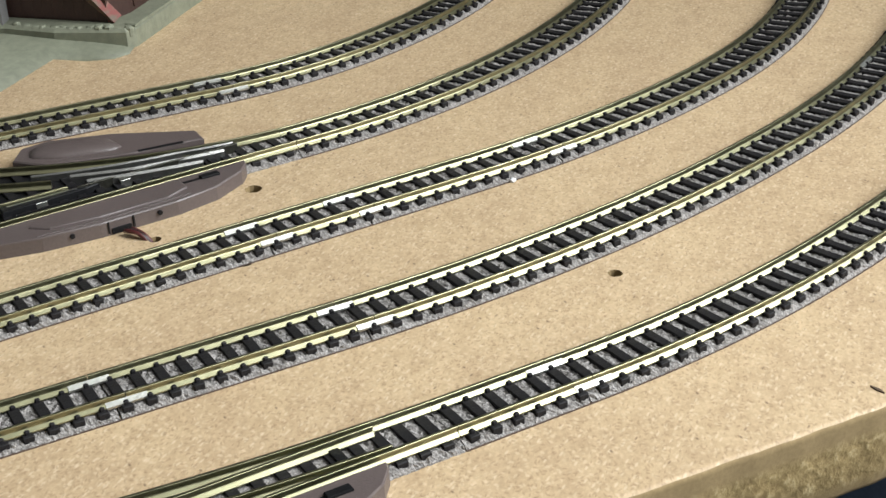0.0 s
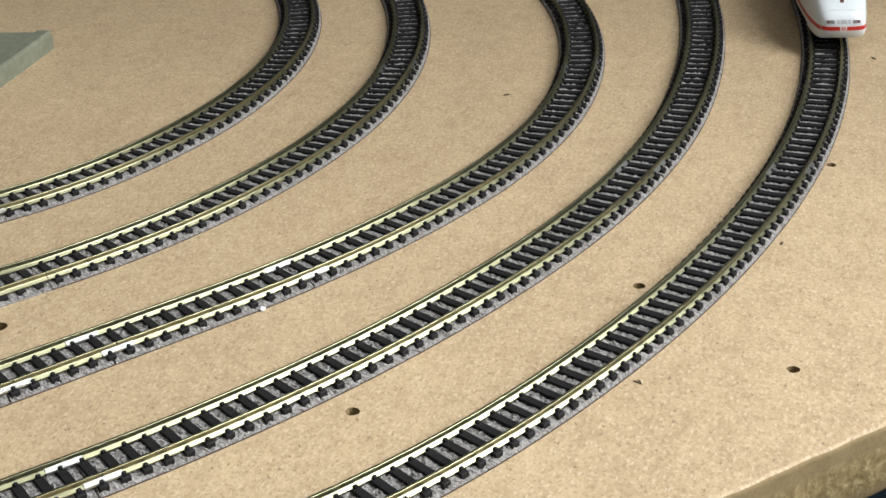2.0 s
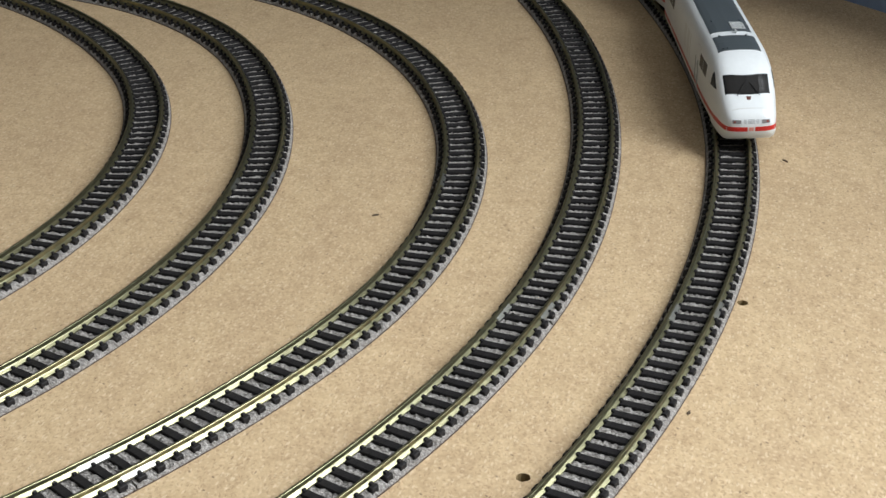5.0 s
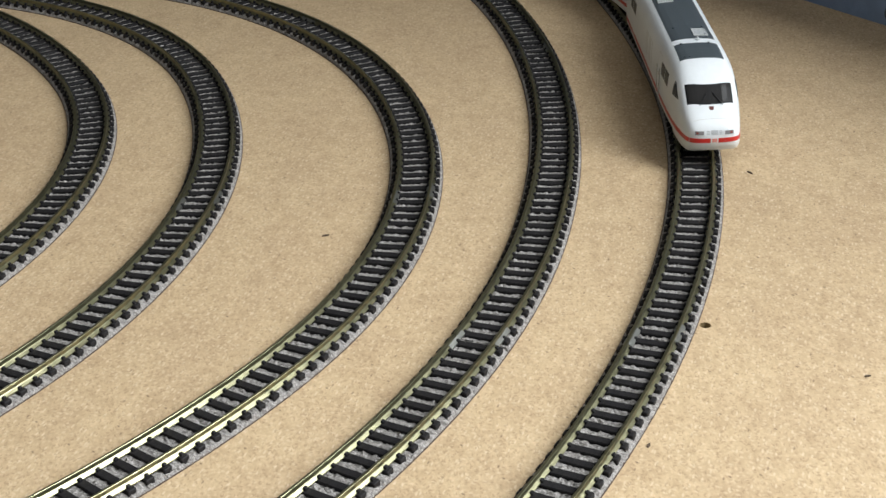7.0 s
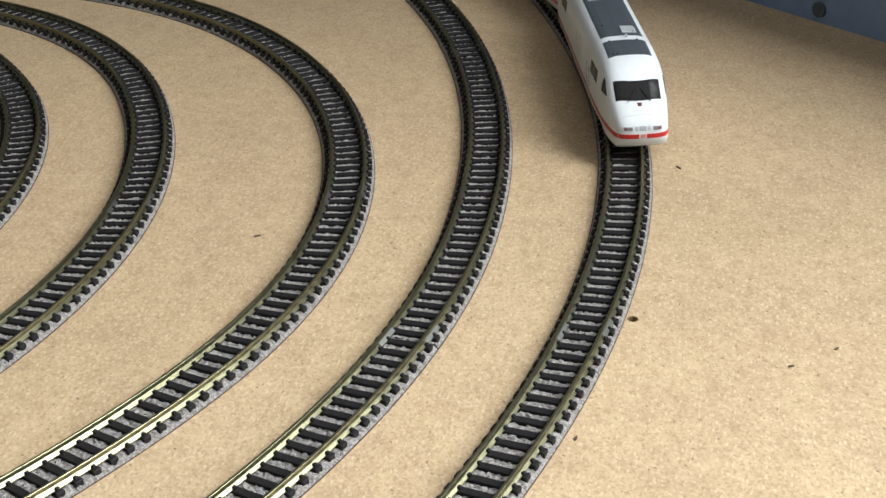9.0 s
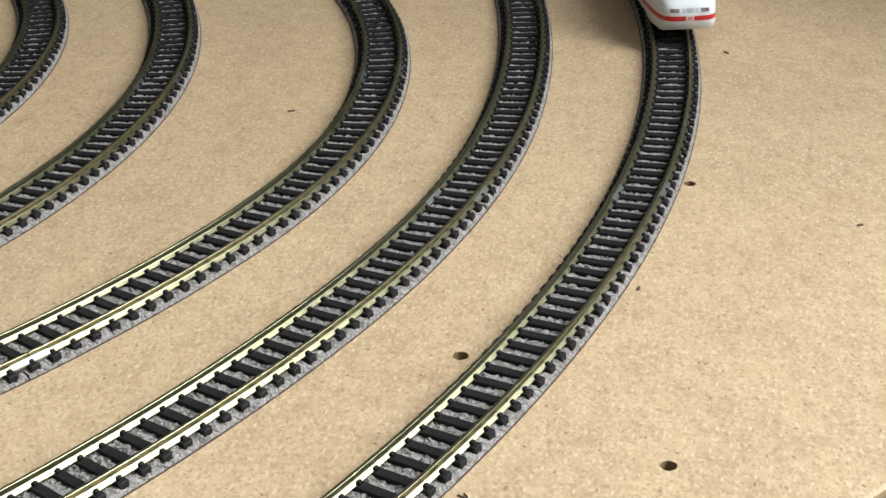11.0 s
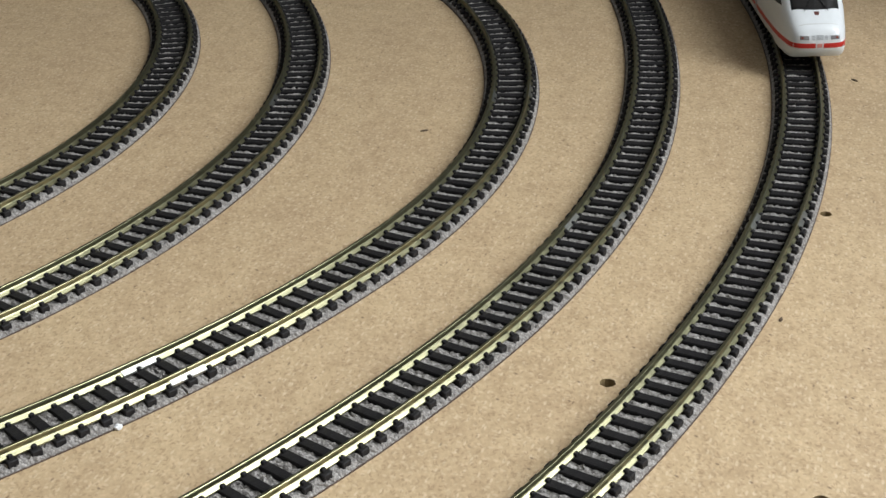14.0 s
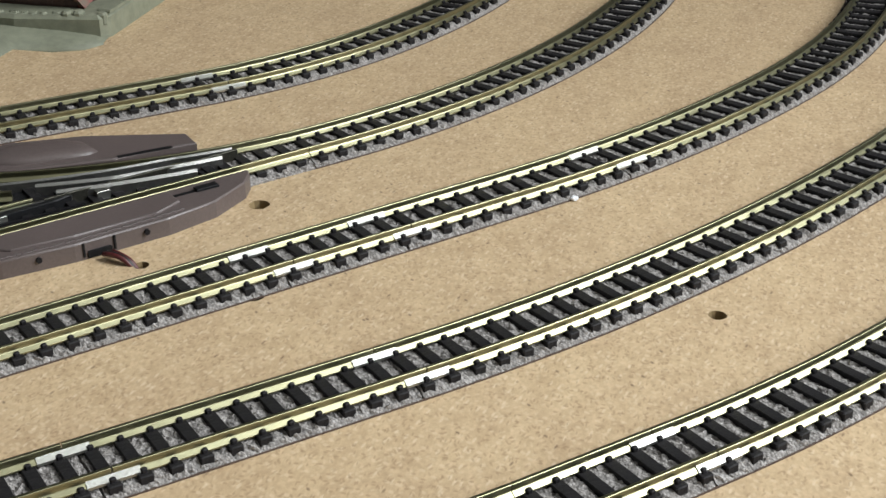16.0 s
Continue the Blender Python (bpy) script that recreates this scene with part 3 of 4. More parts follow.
class Body:
    """The skin of a rail car: s millimetres behind its front, y to its right seen from behind, z over the rail tops."""

    def __init__(self, length, nose):
        self.length, self.nose = length, nose

    def dims(self, s):
        if not self.nose:
            return 1.0, TOP, 3.0
        return tab(W_TAB, s), tab(H_TAB, s), tab(B_TAB, s)

    def half(self, s, z):
        w, h, b = self.dims(s)
        return HALF_W * w * tab(G_TAB, min(1, max(0, (z - b) / (h - b))))

    def roof(self, s, y):
        w, h, b = self.dims(s)
        f = min(1, abs(y) / (HALF_W * w))
        top = [(g, t) for t, g in G_TAB if t >= 0.25][::-1]
        return b + (h - b) * tab(top, f)

    def lean(self, s, z):
        return s + (max(0.0, 6.2 - z) ** 2 * 0.15 * max(0.0, 1 - s / 9) if self.nose else 0)

    def front(self, y, z):
        """How far behind the tip the skin lies at a width and a height."""
        lo, hi = 0.0, 40.0
        for _ in range(30):
            mid = (lo + hi) / 2
            lo, hi = (lo, mid) if self.half(mid, z) >= abs(y) and self.dims(mid)[1] >= z else (mid, hi)
        return hi

    def face(self, y0, y1, z0, z1, lift=0.1, nu=8, nv=4):
        """A thin plate on the front of the nose over a stretch of width and height."""
        grid, w = [], nv + 1
        for i in range(nu + 1):
            for j in range(nv + 1):
                y, z = y0 + (y1 - y0) * i / nu, z0 + (z1 - z0) * j / nv
                grid.append((self.lean(self.front(y, z), z) - lift, y, z + lift * 0.5))
        f = [(i * w + j, (i + 1) * w + j, (i + 1) * w + j + 1, i * w + j + 1) for i in range(nu) for j in range(nv)]
        rim = [i * w for i in range(nu + 1)] + [nu * w + j for j in range(1, w)] + [i * w + nv for i in range(nu - 1, -1, -1)] + [j for j in range(nv - 1, 0, -1)]
        low = [(grid[k][0] + lift + 0.2, grid[k][1], grid[k][2] - lift * 0.5) for k in rim]
        n0, m = len(grid), len(rim)
        f += [(rim[k], rim[(k + 1) % m], n0 + (k + 1) % m, n0 + k) for k in range(m)]
        return grid + low, f

    def stations(self):
        if self.nose:
            return [0, 0.02, 0.04, 0.08, 0.12, 0.18, 0.25, 0.35, 0.45, 0.6, 0.8, 1.1, 1.4, 1.9, 2.4, 3.2, 4, 6, 7, 8, 9.2, 10.5, 12, 13.5, 15, 16.5, 18, 20, 22, 24, 27, 30, 33, 36] + list(np.linspace(42, LEN - 0.6, 12)) + [LEN]
        return [0, 0.5] + list(np.linspace(8, self.length - 8, 12)) + [self.length - 0.5, self.length]

    def skin(self):
        levels = [0, 0.05, 0.10, 0.17, 0.25, 0.33, 0.42, 0.5, 0.58, 0.65, 0.71, 0.76, 0.81, 0.85, 0.88, 0.91, 0.93, 0.95, 0.965, 0.978, 0.988, 0.996]
        v, f = [], []
        st = self.stations()
        n = 2 * len(levels) + 1
        for i, s in enumerate(st):
            w, h, b = self.dims(s)
            tuck = 0.97 if s >= self.length - 0.01 or (not self.nose and s == 0) else 1.0
            ring = [(s, HALF_W * w * tuck * tab(G_TAB, t), b + (h - b) * t) for t in levels]
            ring += [(s, 0, h)] + [(q, -y, z) for q, y, z in ring[::-1]]
            v += [(self.lean(q, z), y, z) for q, y, z in ring]
        for i in range(len(st) - 1):
            f += [(i * n + k, i * n + k + 1, (i + 1) * n + k + 1, (i + 1) * n + k) for k in range(n - 1)]
            f.append((i * n + n - 1, i * n, (i + 1) * n, (i + 1) * n + n - 1))
        f += [tuple(range(n)), tuple(range((len(st) - 1) * n + n - 1, (len(st) - 1) * n - 1, -1))]
        return v, f

    def patch(self, corners, how, side=1, lift=0.06, nu=10, nv=6, bow=0.0):
        """A thin skin laid on the body over four corners, (s, z) on a side or (s, y) on top, with a rim down into it."""
        a, b, c, d = [Vector((*p, 0)) for p in corners]
        grid = []
        for i in range(nu + 1):
            for j in range(nv + 1):
                p = (a.lerp(b, i / nu)).lerp(d.lerp(c, i / nu), j / nv)
                if how == "side":
                    y = self.half(p.x, p.y)
                    grid.append((self.lean(p.x, p.y), side * (y + lift), p.y))
                else:
                    x = p.x + bow * (p.y / 6.7) ** 2
                    grid.append((x, p.y, self.roof(x, p.y) + lift))
        w = nv + 1
        f = [(i * w + j, (i + 1) * w + j, (i + 1) * w + j + 1, i * w + j + 1) for i in range(nu) for j in range(nv)]
        rim = [i * w for i in range(nu + 1)] + [nu * w + j for j in range(1, nv + 1)] + [i * w + nv for i in range(nu - 1, -1, -1)] + [j for j in range(nv - 1, 0, -1)]
        n0, low = len(grid), []
        for k in rim:
            x, y, z = grid[k]
            low.append((x, y - side * (lift + 0.15), z) if how == "side" else (x, y, z - lift - 0.15))
        m = len(rim)
        f += [(rim[k], rim[(k + 1) % m], n0 + (k + 1) % m, n0 + k) for k in range(m)]
        return grid + low, f


def wheel(x, y, r=3.0):
    """A flanged wheel with a hub, lying across the track."""
    prof = [(0.0, 0.0), (0.5, 0.0), (0.9, -0.25), (r - 0.6, -0.25), (r - 0.4, 0.0), (r, 0.0), (r, 1.3), (r + 0.45, 1.5), (r + 0.45, 1.8), (0, 1.8)]
    v, f = [], []
    k, n = 20, len(prof)
    s = 1 if y > 0 else -1
    for i in range(k):
        a = 2 * math.pi * i / k
        v += [(x + q * math.cos(a), y - s * d, r + q * math.sin(a)) for q, d in prof]
    for i in range(k):
        f += [(i * n + j, ((i + 1) % k) * n + j, ((i + 1) % k) * n + j + 1, i * n + j + 1) for j in range(n - 1)]
    return v, f


def bogie(car, centre):
    bogie_part = obj("bogie_frame", *merged([box(centre - 13, centre + 13, s * 6.6 - 0.8, s * 6.6 + 0.8, 2.2, 4.4, 0.3) for s in (-1, 1)]
                                        + [box(centre - 2.2, centre + 2.2, -7.0, 7.0, 2.4, 5.0, 0.3)]
                                        + [box(centre + d - 1.5, centre + d + 1.5, s * 7.3 - 0.6, s * 7.3 + 0.6, 1.7, 4.0, 0.3) for d in (-8.5, 8.5) for s in (-1, 1)]
                                        + [box(centre - 3, centre + 3, s * 7.4 - 0.5, s * 7.4 + 0.5, 2.4, 4.2, 0.3) for s in (-1, 1)]), M_UNDER, car)
    for d in (-8.5, 8.5):
        for s in (-1, 1):
            obj("wheel", *wheel(centre + d, s * GAUGE / 2), M_STEEL, bogie_part, "dark steel flanged wheel")


def roof_vent(car, body, s0, s1, y0, y1):
    vent = obj("roof_vent", *body.patch([(s0, y0), (s1, y0), (s1, y1), (s0, y1)], "top", lift=0.28, nu=4, nv=3), M_MESH, car, "pale grey mesh roof vent")
    rim = [body.patch([(s0 - 0.2, q - 0.12), (s1 + 0.2, q - 0.12), (s1 + 0.2, q + 0.12), (s0 - 0.2, q + 0.12)], "top", lift=0.4, nu=4, nv=1) for q in (y0, y1)]
    rim += [body.patch([(q - 0.12, y0), (q + 0.12, y0), (q + 0.12, y1), (q - 0.12, y1)], "top", lift=0.4, nu=1, nv=4) for q in (s0, s1)]
    obj("vent_rim", *merged(rim), M_LETTER, vent)


def pantograph(car):
    z = TOP + 0.2
    p = obj("pantograph", *merged([box(99.5, 112, y - 0.45, y + 0.45, z + 1.0, z + 1.9, 0.2) for y in (-3.6, 3.6)]
                                  + [box(x - 0.5, x + 0.5, -4.2, 4.2, z + 1.0, z + 1.9, 0.2) for x in (99.8, 105.5, 111.6)]), M_INSUL, car, "oxide red pantograph base frame")
    for x in (99.8, 111.6):
        for y in (-3.6, 3.6):
            obj("insulator", *disc(x, y, z - 0.2, z + 1.0, 0.8, 12), M_INSUL, p, "dark red insulator")
    bars = [tube([(100.2, y * 0.9, z + 2.1), (109.5, y * 0.55, z + 3.6), (101.5, y * 0.4, z + 4.6)], 0.32, 6) for y in (-3.4, 3.4)]
    bars += [tube([(109.5, -2.0, z + 3.6), (109.5, 2.0, z + 3.6)], 0.3, 6), tube([(100.4, -3.2, z + 2.2), (100.4, 3.2, z + 2.2)], 0.4, 6), tube([(104, -3, z + 2.4), (104, 3, z + 2.4)], 0.35, 6)]
    bars += [box(102.5, 107.5, -1.8, 1.8, z + 1.9, z + 3.2, 0.3)]
    obj("folding_arm", *merged(bars), M_BLACK, p, "black folded pantograph arms")
    head = [tube([(x, -6.4, z + 3.9), (x, -5.2, z + 4.8), (x, 5.2, z + 4.8), (x, 6.4, z + 3.9)], 0.3, 6) for x in (99.6, 103.2)]
    head += [tube([(99.6, y, z + 4.8), (103.2, y, z + 4.8)], 0.25, 6) for y in (-4.4, 4.4)]
    obj("contact_head", *merged(head), M_BLACK, p, "black contact strips")
    obj("roof_insulator", *merged([disc(114.5, -2.5, z - 0.2, z + 1.5, 0.9, 12), disc(114.5, -2.5, z + 1.5, z + 2.0, 0.5, 12), disc(115.0, 2.2, z - 0.2, z + 1.0, 0.6, 12)]), M_INSUL, car, "oxide red roof insulators")


SIDE = (2.0, 0.2)            # how far the pivots sit to the outer side of the curve


def on_track(way, d, front, rear):
    """The pose of a car whose front is at d on a track and whose pivots lie front and rear millimetres behind it."""
    a, b = Vector(way.side(d + front, SIDE[0])[:2]), Vector(way.side(d + rear, SIDE[1])[:2])
    u = (b - a).normalized()
    o = a - u * front
    return pose(o.x * MM, o.y * MM, HEAD * MM, 0, 0, math.degrees(math.atan2(u.y, u.x))), o, u


def stripe(body, s0, s1, side, z0=5.8, z1=7.2, lift=0.05):
    return body.patch([(s0, z0), (s1, z0), (s1, z1), (s0, z1)], "side", side, lift, nu=max(4, int((s1 - s0) / 1.0)), nv=2)


def nose_stripe(body, side, z0=5.8, z1=7.2):
    """The stripe round the nose, from beside the badge to where the flank begins."""
    return merged([body.face(side * 1.15, side * 5.0, z0, z1, 0.07, 14, 3), body.face(side * 5.0, side * 7.2, z0, z1, 0.07, 12, 3),
                   body.patch([(1.75, z0), (12.0, z0), (12.0, z1), (1.75, z1)], "side", side, 0.06, nu=20, nv=3)])


def power_car(m):
    b = Body(LEN, True)
    car = thing("power_car", "white model train power car with red stripe and grey roof", "model train", m=m)
    body = obj("body", *b.skin(), M_WHITE, car, "glossy white body shell", smooth=True)
    body.data.set_sharp_from_angle(angle=radians(42))
    obj("underframe", *merged([box(20, 118, -7.2, 7.2, 2.2, 4.6, 0.4)]), M_UNDER, car)
    for side in (-1, 1):
        obj("skirt", *merged([box(44, 76, side * 7.75 - 0.35, side * 7.75 + 0.35, 0.9, 3.4, 0.3)]), M_GREYP, car, "dark grey equipment skirt between the bogies")
    bogie(car, 26)
    bogie(car, 95)
    # glazing
    obj("windscreen_surround", *b.patch([(7.8, -6.85), (13.4, -6.95), (13.4, 6.95), (7.8, 6.85)], "top", lift=0.05, nu=10, nv=24, bow=1.0), M_BLACK, car, "black windscreen surround")
    screen = obj("windscreen", *b.patch([(8.3, -6.2), (12.9, -6.3), (12.9, 6.3), (8.3, 6.2)], "top", lift=0.12, nu=10, nv=24, bow=1.0), M_GLASS, car, "dark tinted windscreen in a black surround", smooth=False)
    obj("windscreen_post", *b.patch([(8.0, -0.12), (13.2, -0.12), (13.2, 0.12), (8.0, 0.12)], "top", lift=0.14, nu=8, nv=2), M_BLACK, screen)
    for y in (-1, 1):
        pts = [(7.2 + 0.9 * k, y * (3.4 - 0.62 * k), b.roof(7.2 + 0.9 * k, y * (3.4 - 0.62 * k)) + 0.45) for k in range(5)]
        obj("wiper", *tube(pts, 0.13, 6), M_BLACK, screen, "thin black windscreen wiper")
    for side in (-1, 1):
        obj("cab_side_window", *b.patch([(12.8, 15.0), (18.4, 14.8), (18.4, 18.9), (17.4, 18.6)], "side", side), M_PANE, car, "dark triangular cab window")
        for s0 in (25.5, 31.6):
            obj("side_window", *b.patch([(s0, 14.4), (s0 + 5.4, 14.4), (s0 + 5.4, 18.4), (s0, 18.4)], "side", side), M_PANE, car, "dark rectangular side window")
        for s0 in (96.5, 102.6):
            obj("side_window", *b.patch([(s0, 14.4), (s0 + 5.2, 14.4), (s0 + 5.2, 18.2), (s0, 18.2)], "side", side), M_PANE, car, "dark rectangular side window")
        # stripes, split by the printed badge
        obj("stripe", *stripe(b, 12.0, 98.5, side), M_RED, car, "red waist stripe")
        obj("stripe", *stripe(b, 103.5, LEN - 0.4, side), M_RED, car, "red waist stripe")
        for s0 in (99.2, 101.3):
            obj("badge", *stripe(b, s0, s0 + 1.5, side, 6.0, 7.1), M_PINK, car, "small pale red printed badge")
        for s0 in (38.6, 43.4):
            obj("handrail", *tube([(s0, side * (b.half(s0, 7.4) + 0.35), 7.4), (s0, side * (b.half(s0, 15.5) + 0.35), 15.5)], 0.16, 6), M_LINE, car, "thin grey door handrail")
        for z in (4.4, 6.0, 7.3, 9.0, 13.0):
            obj("door_step", *b.patch([(40.2, z), (41.8, z), (41.8, z + 0.7), (40.2, z + 0.7)], "side", side, lift=0.3, nu=2, nv=2), M_LETTER, car)
        for s0, s1, z0, z1 in ((38.2, 38.35, 3.4, 19.5), (43.8, 43.95, 3.4, 19.5), (38.2, 43.95, 19.45, 19.6)):
            obj("door_line", *b.patch([(s0, z0), (s1, z0), (s1, z1), (s0, z1)], "side", side, lift=0.02, nu=2, nv=8), M_LETTER, car)
        # the pale printed mark: plain bars of its size
        for s0, s1 in ((57.0, 58.2), (60.2, 64.2), (66.6, 70.8)):
            obj("printed_mark", *b.patch([(s0, 10.2), (s1, 10.2), (s1, 18.0), (s0, 18.0)], "side", side, lift=0.03, nu=4, nv=6), M_PRINT, car, "faint pale grey printed bar")
        # front stripe, lamps and grilles
        obj("front_stripe", *nose_stripe(b, side), M_RED, car, "red stripe round the nose")
    for y in (-1, 1):
        lamp_part = obj("headlight", *b.face(y * 3.1, y * 5.7, 8.15, 9.3, 0.08), M_LAMP, car, "clear headlight cluster with a red lens")
        obj("lamp_rim", *merged([b.face(y * 2.95, y * 5.85, z, z + 0.15, 0.14, 8, 1) for z in (8.02, 9.28)] + [b.face(q, q + y * 0.15, 8.05, 9.4, 0.14, 1, 4) for q in (y * 2.95, y * 5.7)]), M_WHITE, lamp_part)
        obj("lens", *b.face(y * 4.7, y * 5.3, 8.45, 9.0, 0.14, 3, 2), M_LAMPR, lamp_part)
    for k in range(4):
        z0 = 8.25 + k * 0.34
        obj("grille_slat", *b.face(-1.0, 1.0, z0, z0 + 0.16, 0.12, 6, 1), M_SLAT_SHADE, car, "raised nose grille slat")
    for y in (-1.85, 1.85):
        for k in range(3):
            z0 = 8.3 + k * 0.42
            obj("grille_slat", *b.face(y - 0.4, y + 0.4, z0, z0 + 0.18, 0.12, 3, 1), M_SLAT_SHADE, car, "raised nose grille slat")
    obj("hood_seam", *b.patch([(3.3, -5.6), (3.45, -5.6), (3.45, 5.6), (3.3, 5.6)], "top", lift=0.03, nu=1, nv=16), M_LETTER, car)
    obj("nose_badge", *b.patch([(6.1, -0.55), (7.2, -0.8), (7.2, 0.8), (6.1, 0.55)], "top", lift=0.06, nu=3, nv=3), M_INSUL, car, "small dull red badge below the windscreen")
    obj("front_badge", *b.face(-0.75, 0.75, 5.95, 7.1, 0.1, 6, 3), M_PINK, car, "small pale red front badge")
    # roof
    for s0, s1, e in ((24.6, 36.8, 6.7), (41.0, 116.5, 6.7)):
        obj("roof_panel", *b.patch([(s0, -e), (s1, -e), (s1, e), (s0, e)], "top", lift=0.07, nu=max(6, int((s1 - s0) / 3)), nv=16), M_ROOF, car, "slate grey roof panel")
    roof_vent(car, b, 43.6, 49.4, -5.0, -0.8)
    roof_vent(car, b, 79.0, 84.6, 0.4, 5.2)
    for s, y in ((25.9, 4.9), (25.9, 3.6), (36.3, -4.0), (36.3, 4.6), (44.0, -4.2), (52.0, 4.6), (52.0, -4.6), (88.0, 4.2), (90.0, 0.4), (92.5, -1.6)):
        obj("roof_fitting", *disc(s, y, b.roof(s, y) - 0.2, b.roof(s, y) + 0.45, 0.32, 10), M_ROOF, car)
    obj("horn", *merged([disc(39.2, -1.2, TOP - 0.3, TOP + 0.9, 0.35, 10), tube([(38.3, -1.2, TOP + 0.7), (40.0, -1.2, TOP + 0.7)], 0.3, 8)]), M_LETTER, car, "small grey roof horn")
    pantograph(car)
    # gangway at the rear
    obj("gangway", *merged([box(LEN - 0.5, LEN + 3.6, -6.6, 6.6, 3.4, 20.6, 0.8)]), M_GREYP, car, "grey rubber gangway bellows")
    return car


def coach(m):
    n = 165.0
    b = Body(n, False)
    car = thing("coach", "white model passenger coach with window band and red stripe", "model coach", m=m)
    body = obj("body", *b.skin(), M_WHITE, car, "glossy white body shell", smooth=True)
    body.data.set_sharp_from_angle(angle=radians(42))
    obj("end_shroud", *merged([box(-2.6, 0.3, s * 7.6 - 0.35, s * 7.6 + 0.35, 2.0, 20.6, 0.2) for s in (-1, 1)]), M_WHITE, car, "thin white end fairing")
    obj("underframe", *merged([box(4, n - 4, -7.2, 7.2, 1.6, 4.6, 0.4)]), M_UNDER, car)
    bogie(car, 26)
    bogie(car, n - 26)
    for side in (-1, 1):
        obj("stripe", *stripe(b, 1.0, n - 1, side), M_RED, car, "red waist stripe")
        obj("door", *b.patch([(4, 4.5), (9.5, 4.5), (9.5, 19.5), (4, 19.5)], "side", side, lift=0.04, nu=2, nv=8), M_WHITE, car)
        obj("window_band", *b.patch([(14, 13.4), (n - 14, 13.4), (n - 14, 18.6), (14, 18.6)], "side", side, lift=0.07, nu=30, nv=4), M_PANE, car, "dark continuous window band")
    return car


TRAIN_AT = LINES[5].near(61.0, 287.0) - 2.5
CAR_M, CAR_O, CAR_U = on_track(LINES[5], TRAIN_AT, 26, 95)
power_car(CAR_M)
REAR_D = LINES[5].near(*(CAR_O + CAR_U * (LEN + 3.8)))
coach(on_track(LINES[5], REAR_D, 26, 139)[0])


# ---- the turnouts ----
def in_line(way, d0, outline):
    """Outline points (along, to the right) of a straight piece of track as plan points."""
    out = []
    for a, o in outline:
        x, y, _ = way.side(d0 + a, o)
        out.append((x, y))
    return out


def turnout(way, d0, tip, label, branch_cover=True):
    """A turnout with taupe casings: along is counted from d0; the blades end at tip, the branch curves to the left going back."""
    t = thing("turnout", label, "turnout", "turnouts on the board")
    bend = 264.0 if branch_cover else 1090.0

    def leave(a):
        """How far the branch has left the straight way, and its slope."""
        x = max(0.0, tip + 5 - a)
        return x * x / bend, 2 * x / bend

    def branch(a, o=0.0):
        off, slope_ = -leave(a)[0], math.atan(leave(a)[1])
        x, y, h = way.at(d0 + a)
        bx, by, _ = way.side(d0 + a, off)
        hh = h + slope_ * -1
        return (bx + o * math.sin(hh), by - o * math.cos(hh), hh)

    lo = max(-30.0, -d0 + 1) if branch_cover else -62.0
    blade = M_STEEL if branch_cover else M_RAIL
    # bed under both ways
    bed = in_line(way, d0, [(lo, 8), (tip - 17.2, 8), (tip - 17.2, -8)]) + [branch(a, -8)[:2] for a in np.linspace(tip - 19, lo + 8, 14)]
    obj("turnout_bed", *prism(bed, 0.0, BED, 0.2), M_BLACK if branch_cover else M_BALLAST, t, "moulded turnout base")
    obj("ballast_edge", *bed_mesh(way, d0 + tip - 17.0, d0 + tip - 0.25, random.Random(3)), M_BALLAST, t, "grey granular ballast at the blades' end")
    for a in np.arange(tip - 3, lo + 2, -4.87):
        far = leave(a)[0] + 7.1
        ol = in_line(way, d0, [(a - 1.1, 7.1), (a + 1.1, 7.1), (a + 1.1, -far), (a - 1.1, -far)])
        obj("sleeper", *prism(ol, 0.5, TIE - 0.05, 0.2), M_TIE, t)
    def rail_pair(name, stations, across, mat, label, slim=1.0, top=HEAD):
        """A metal rail head on a dark moulded web."""
        if not branch_cover:
            return obj(name, *swept(stations, shifted(RAIL, across)), M_RAIL, t, label)
        if mat is blade:
            w = 0.2 * slim
            return obj(name, *swept(stations, [(across - w, BED), (across + w, BED), (across + w, top - 0.25 - w), (across - w * 0.5, top), (across - w, top)]), mat, t, label)
        head = obj(name, *swept(stations, [(across + a * slim, z + top - HEAD) for a, z in ((0.36, 3.62), (0.36, 4.13), (0.29, HEAD), (-0.29, HEAD), (-0.36, 4.13), (-0.36, 3.62))]), mat, t, label)
        obj("rail_web", *swept(stations, [(across - 0.3 * slim, BED), (across + 0.3 * slim, BED), (across + 0.3 * slim, 3.62 + top - HEAD), (across - 0.3 * slim, 3.62 + top - HEAD)]), M_WEB, head)

    # stock rails
    obj("rail", *swept(way.stations(d0 + lo, d0 + tip - 0.2), shifted(RAIL, GAUGE / 2)), M_RAIL, t, "brass-toned straight stock rail")
    obj("rail", *swept([branch(a) for a in np.linspace(lo + 6, tip - 0.2, 44)], shifted(RAIL, -GAUGE / 2)), M_RAIL, t, "brass-toned curved stock rail")
    # closure rails and blades: between the stock rails, meeting at the frog
    frog = tip - (63.0 if branch_cover else 103.0)
    # on the cased turnout the straight blade's shade is put into its dark metal
    rail_pair("switch_blade", way.stations(d0 + frog + 6, d0 + tip - 13), -GAUGE / 2 + 1.1, M_WEB if branch_cover else blade, "dull metal switch blade", 1.0, HEAD - 0.3)

    def drift(ends, n=24):
        """Stations along the branch whose distance from its middle changes along the way: (back from the tip, distance)."""
        return [branch(tip - b, float(np.interp(b, *zip(*ends)))) for b in np.linspace(ends[-1][0], ends[0][0], n)]

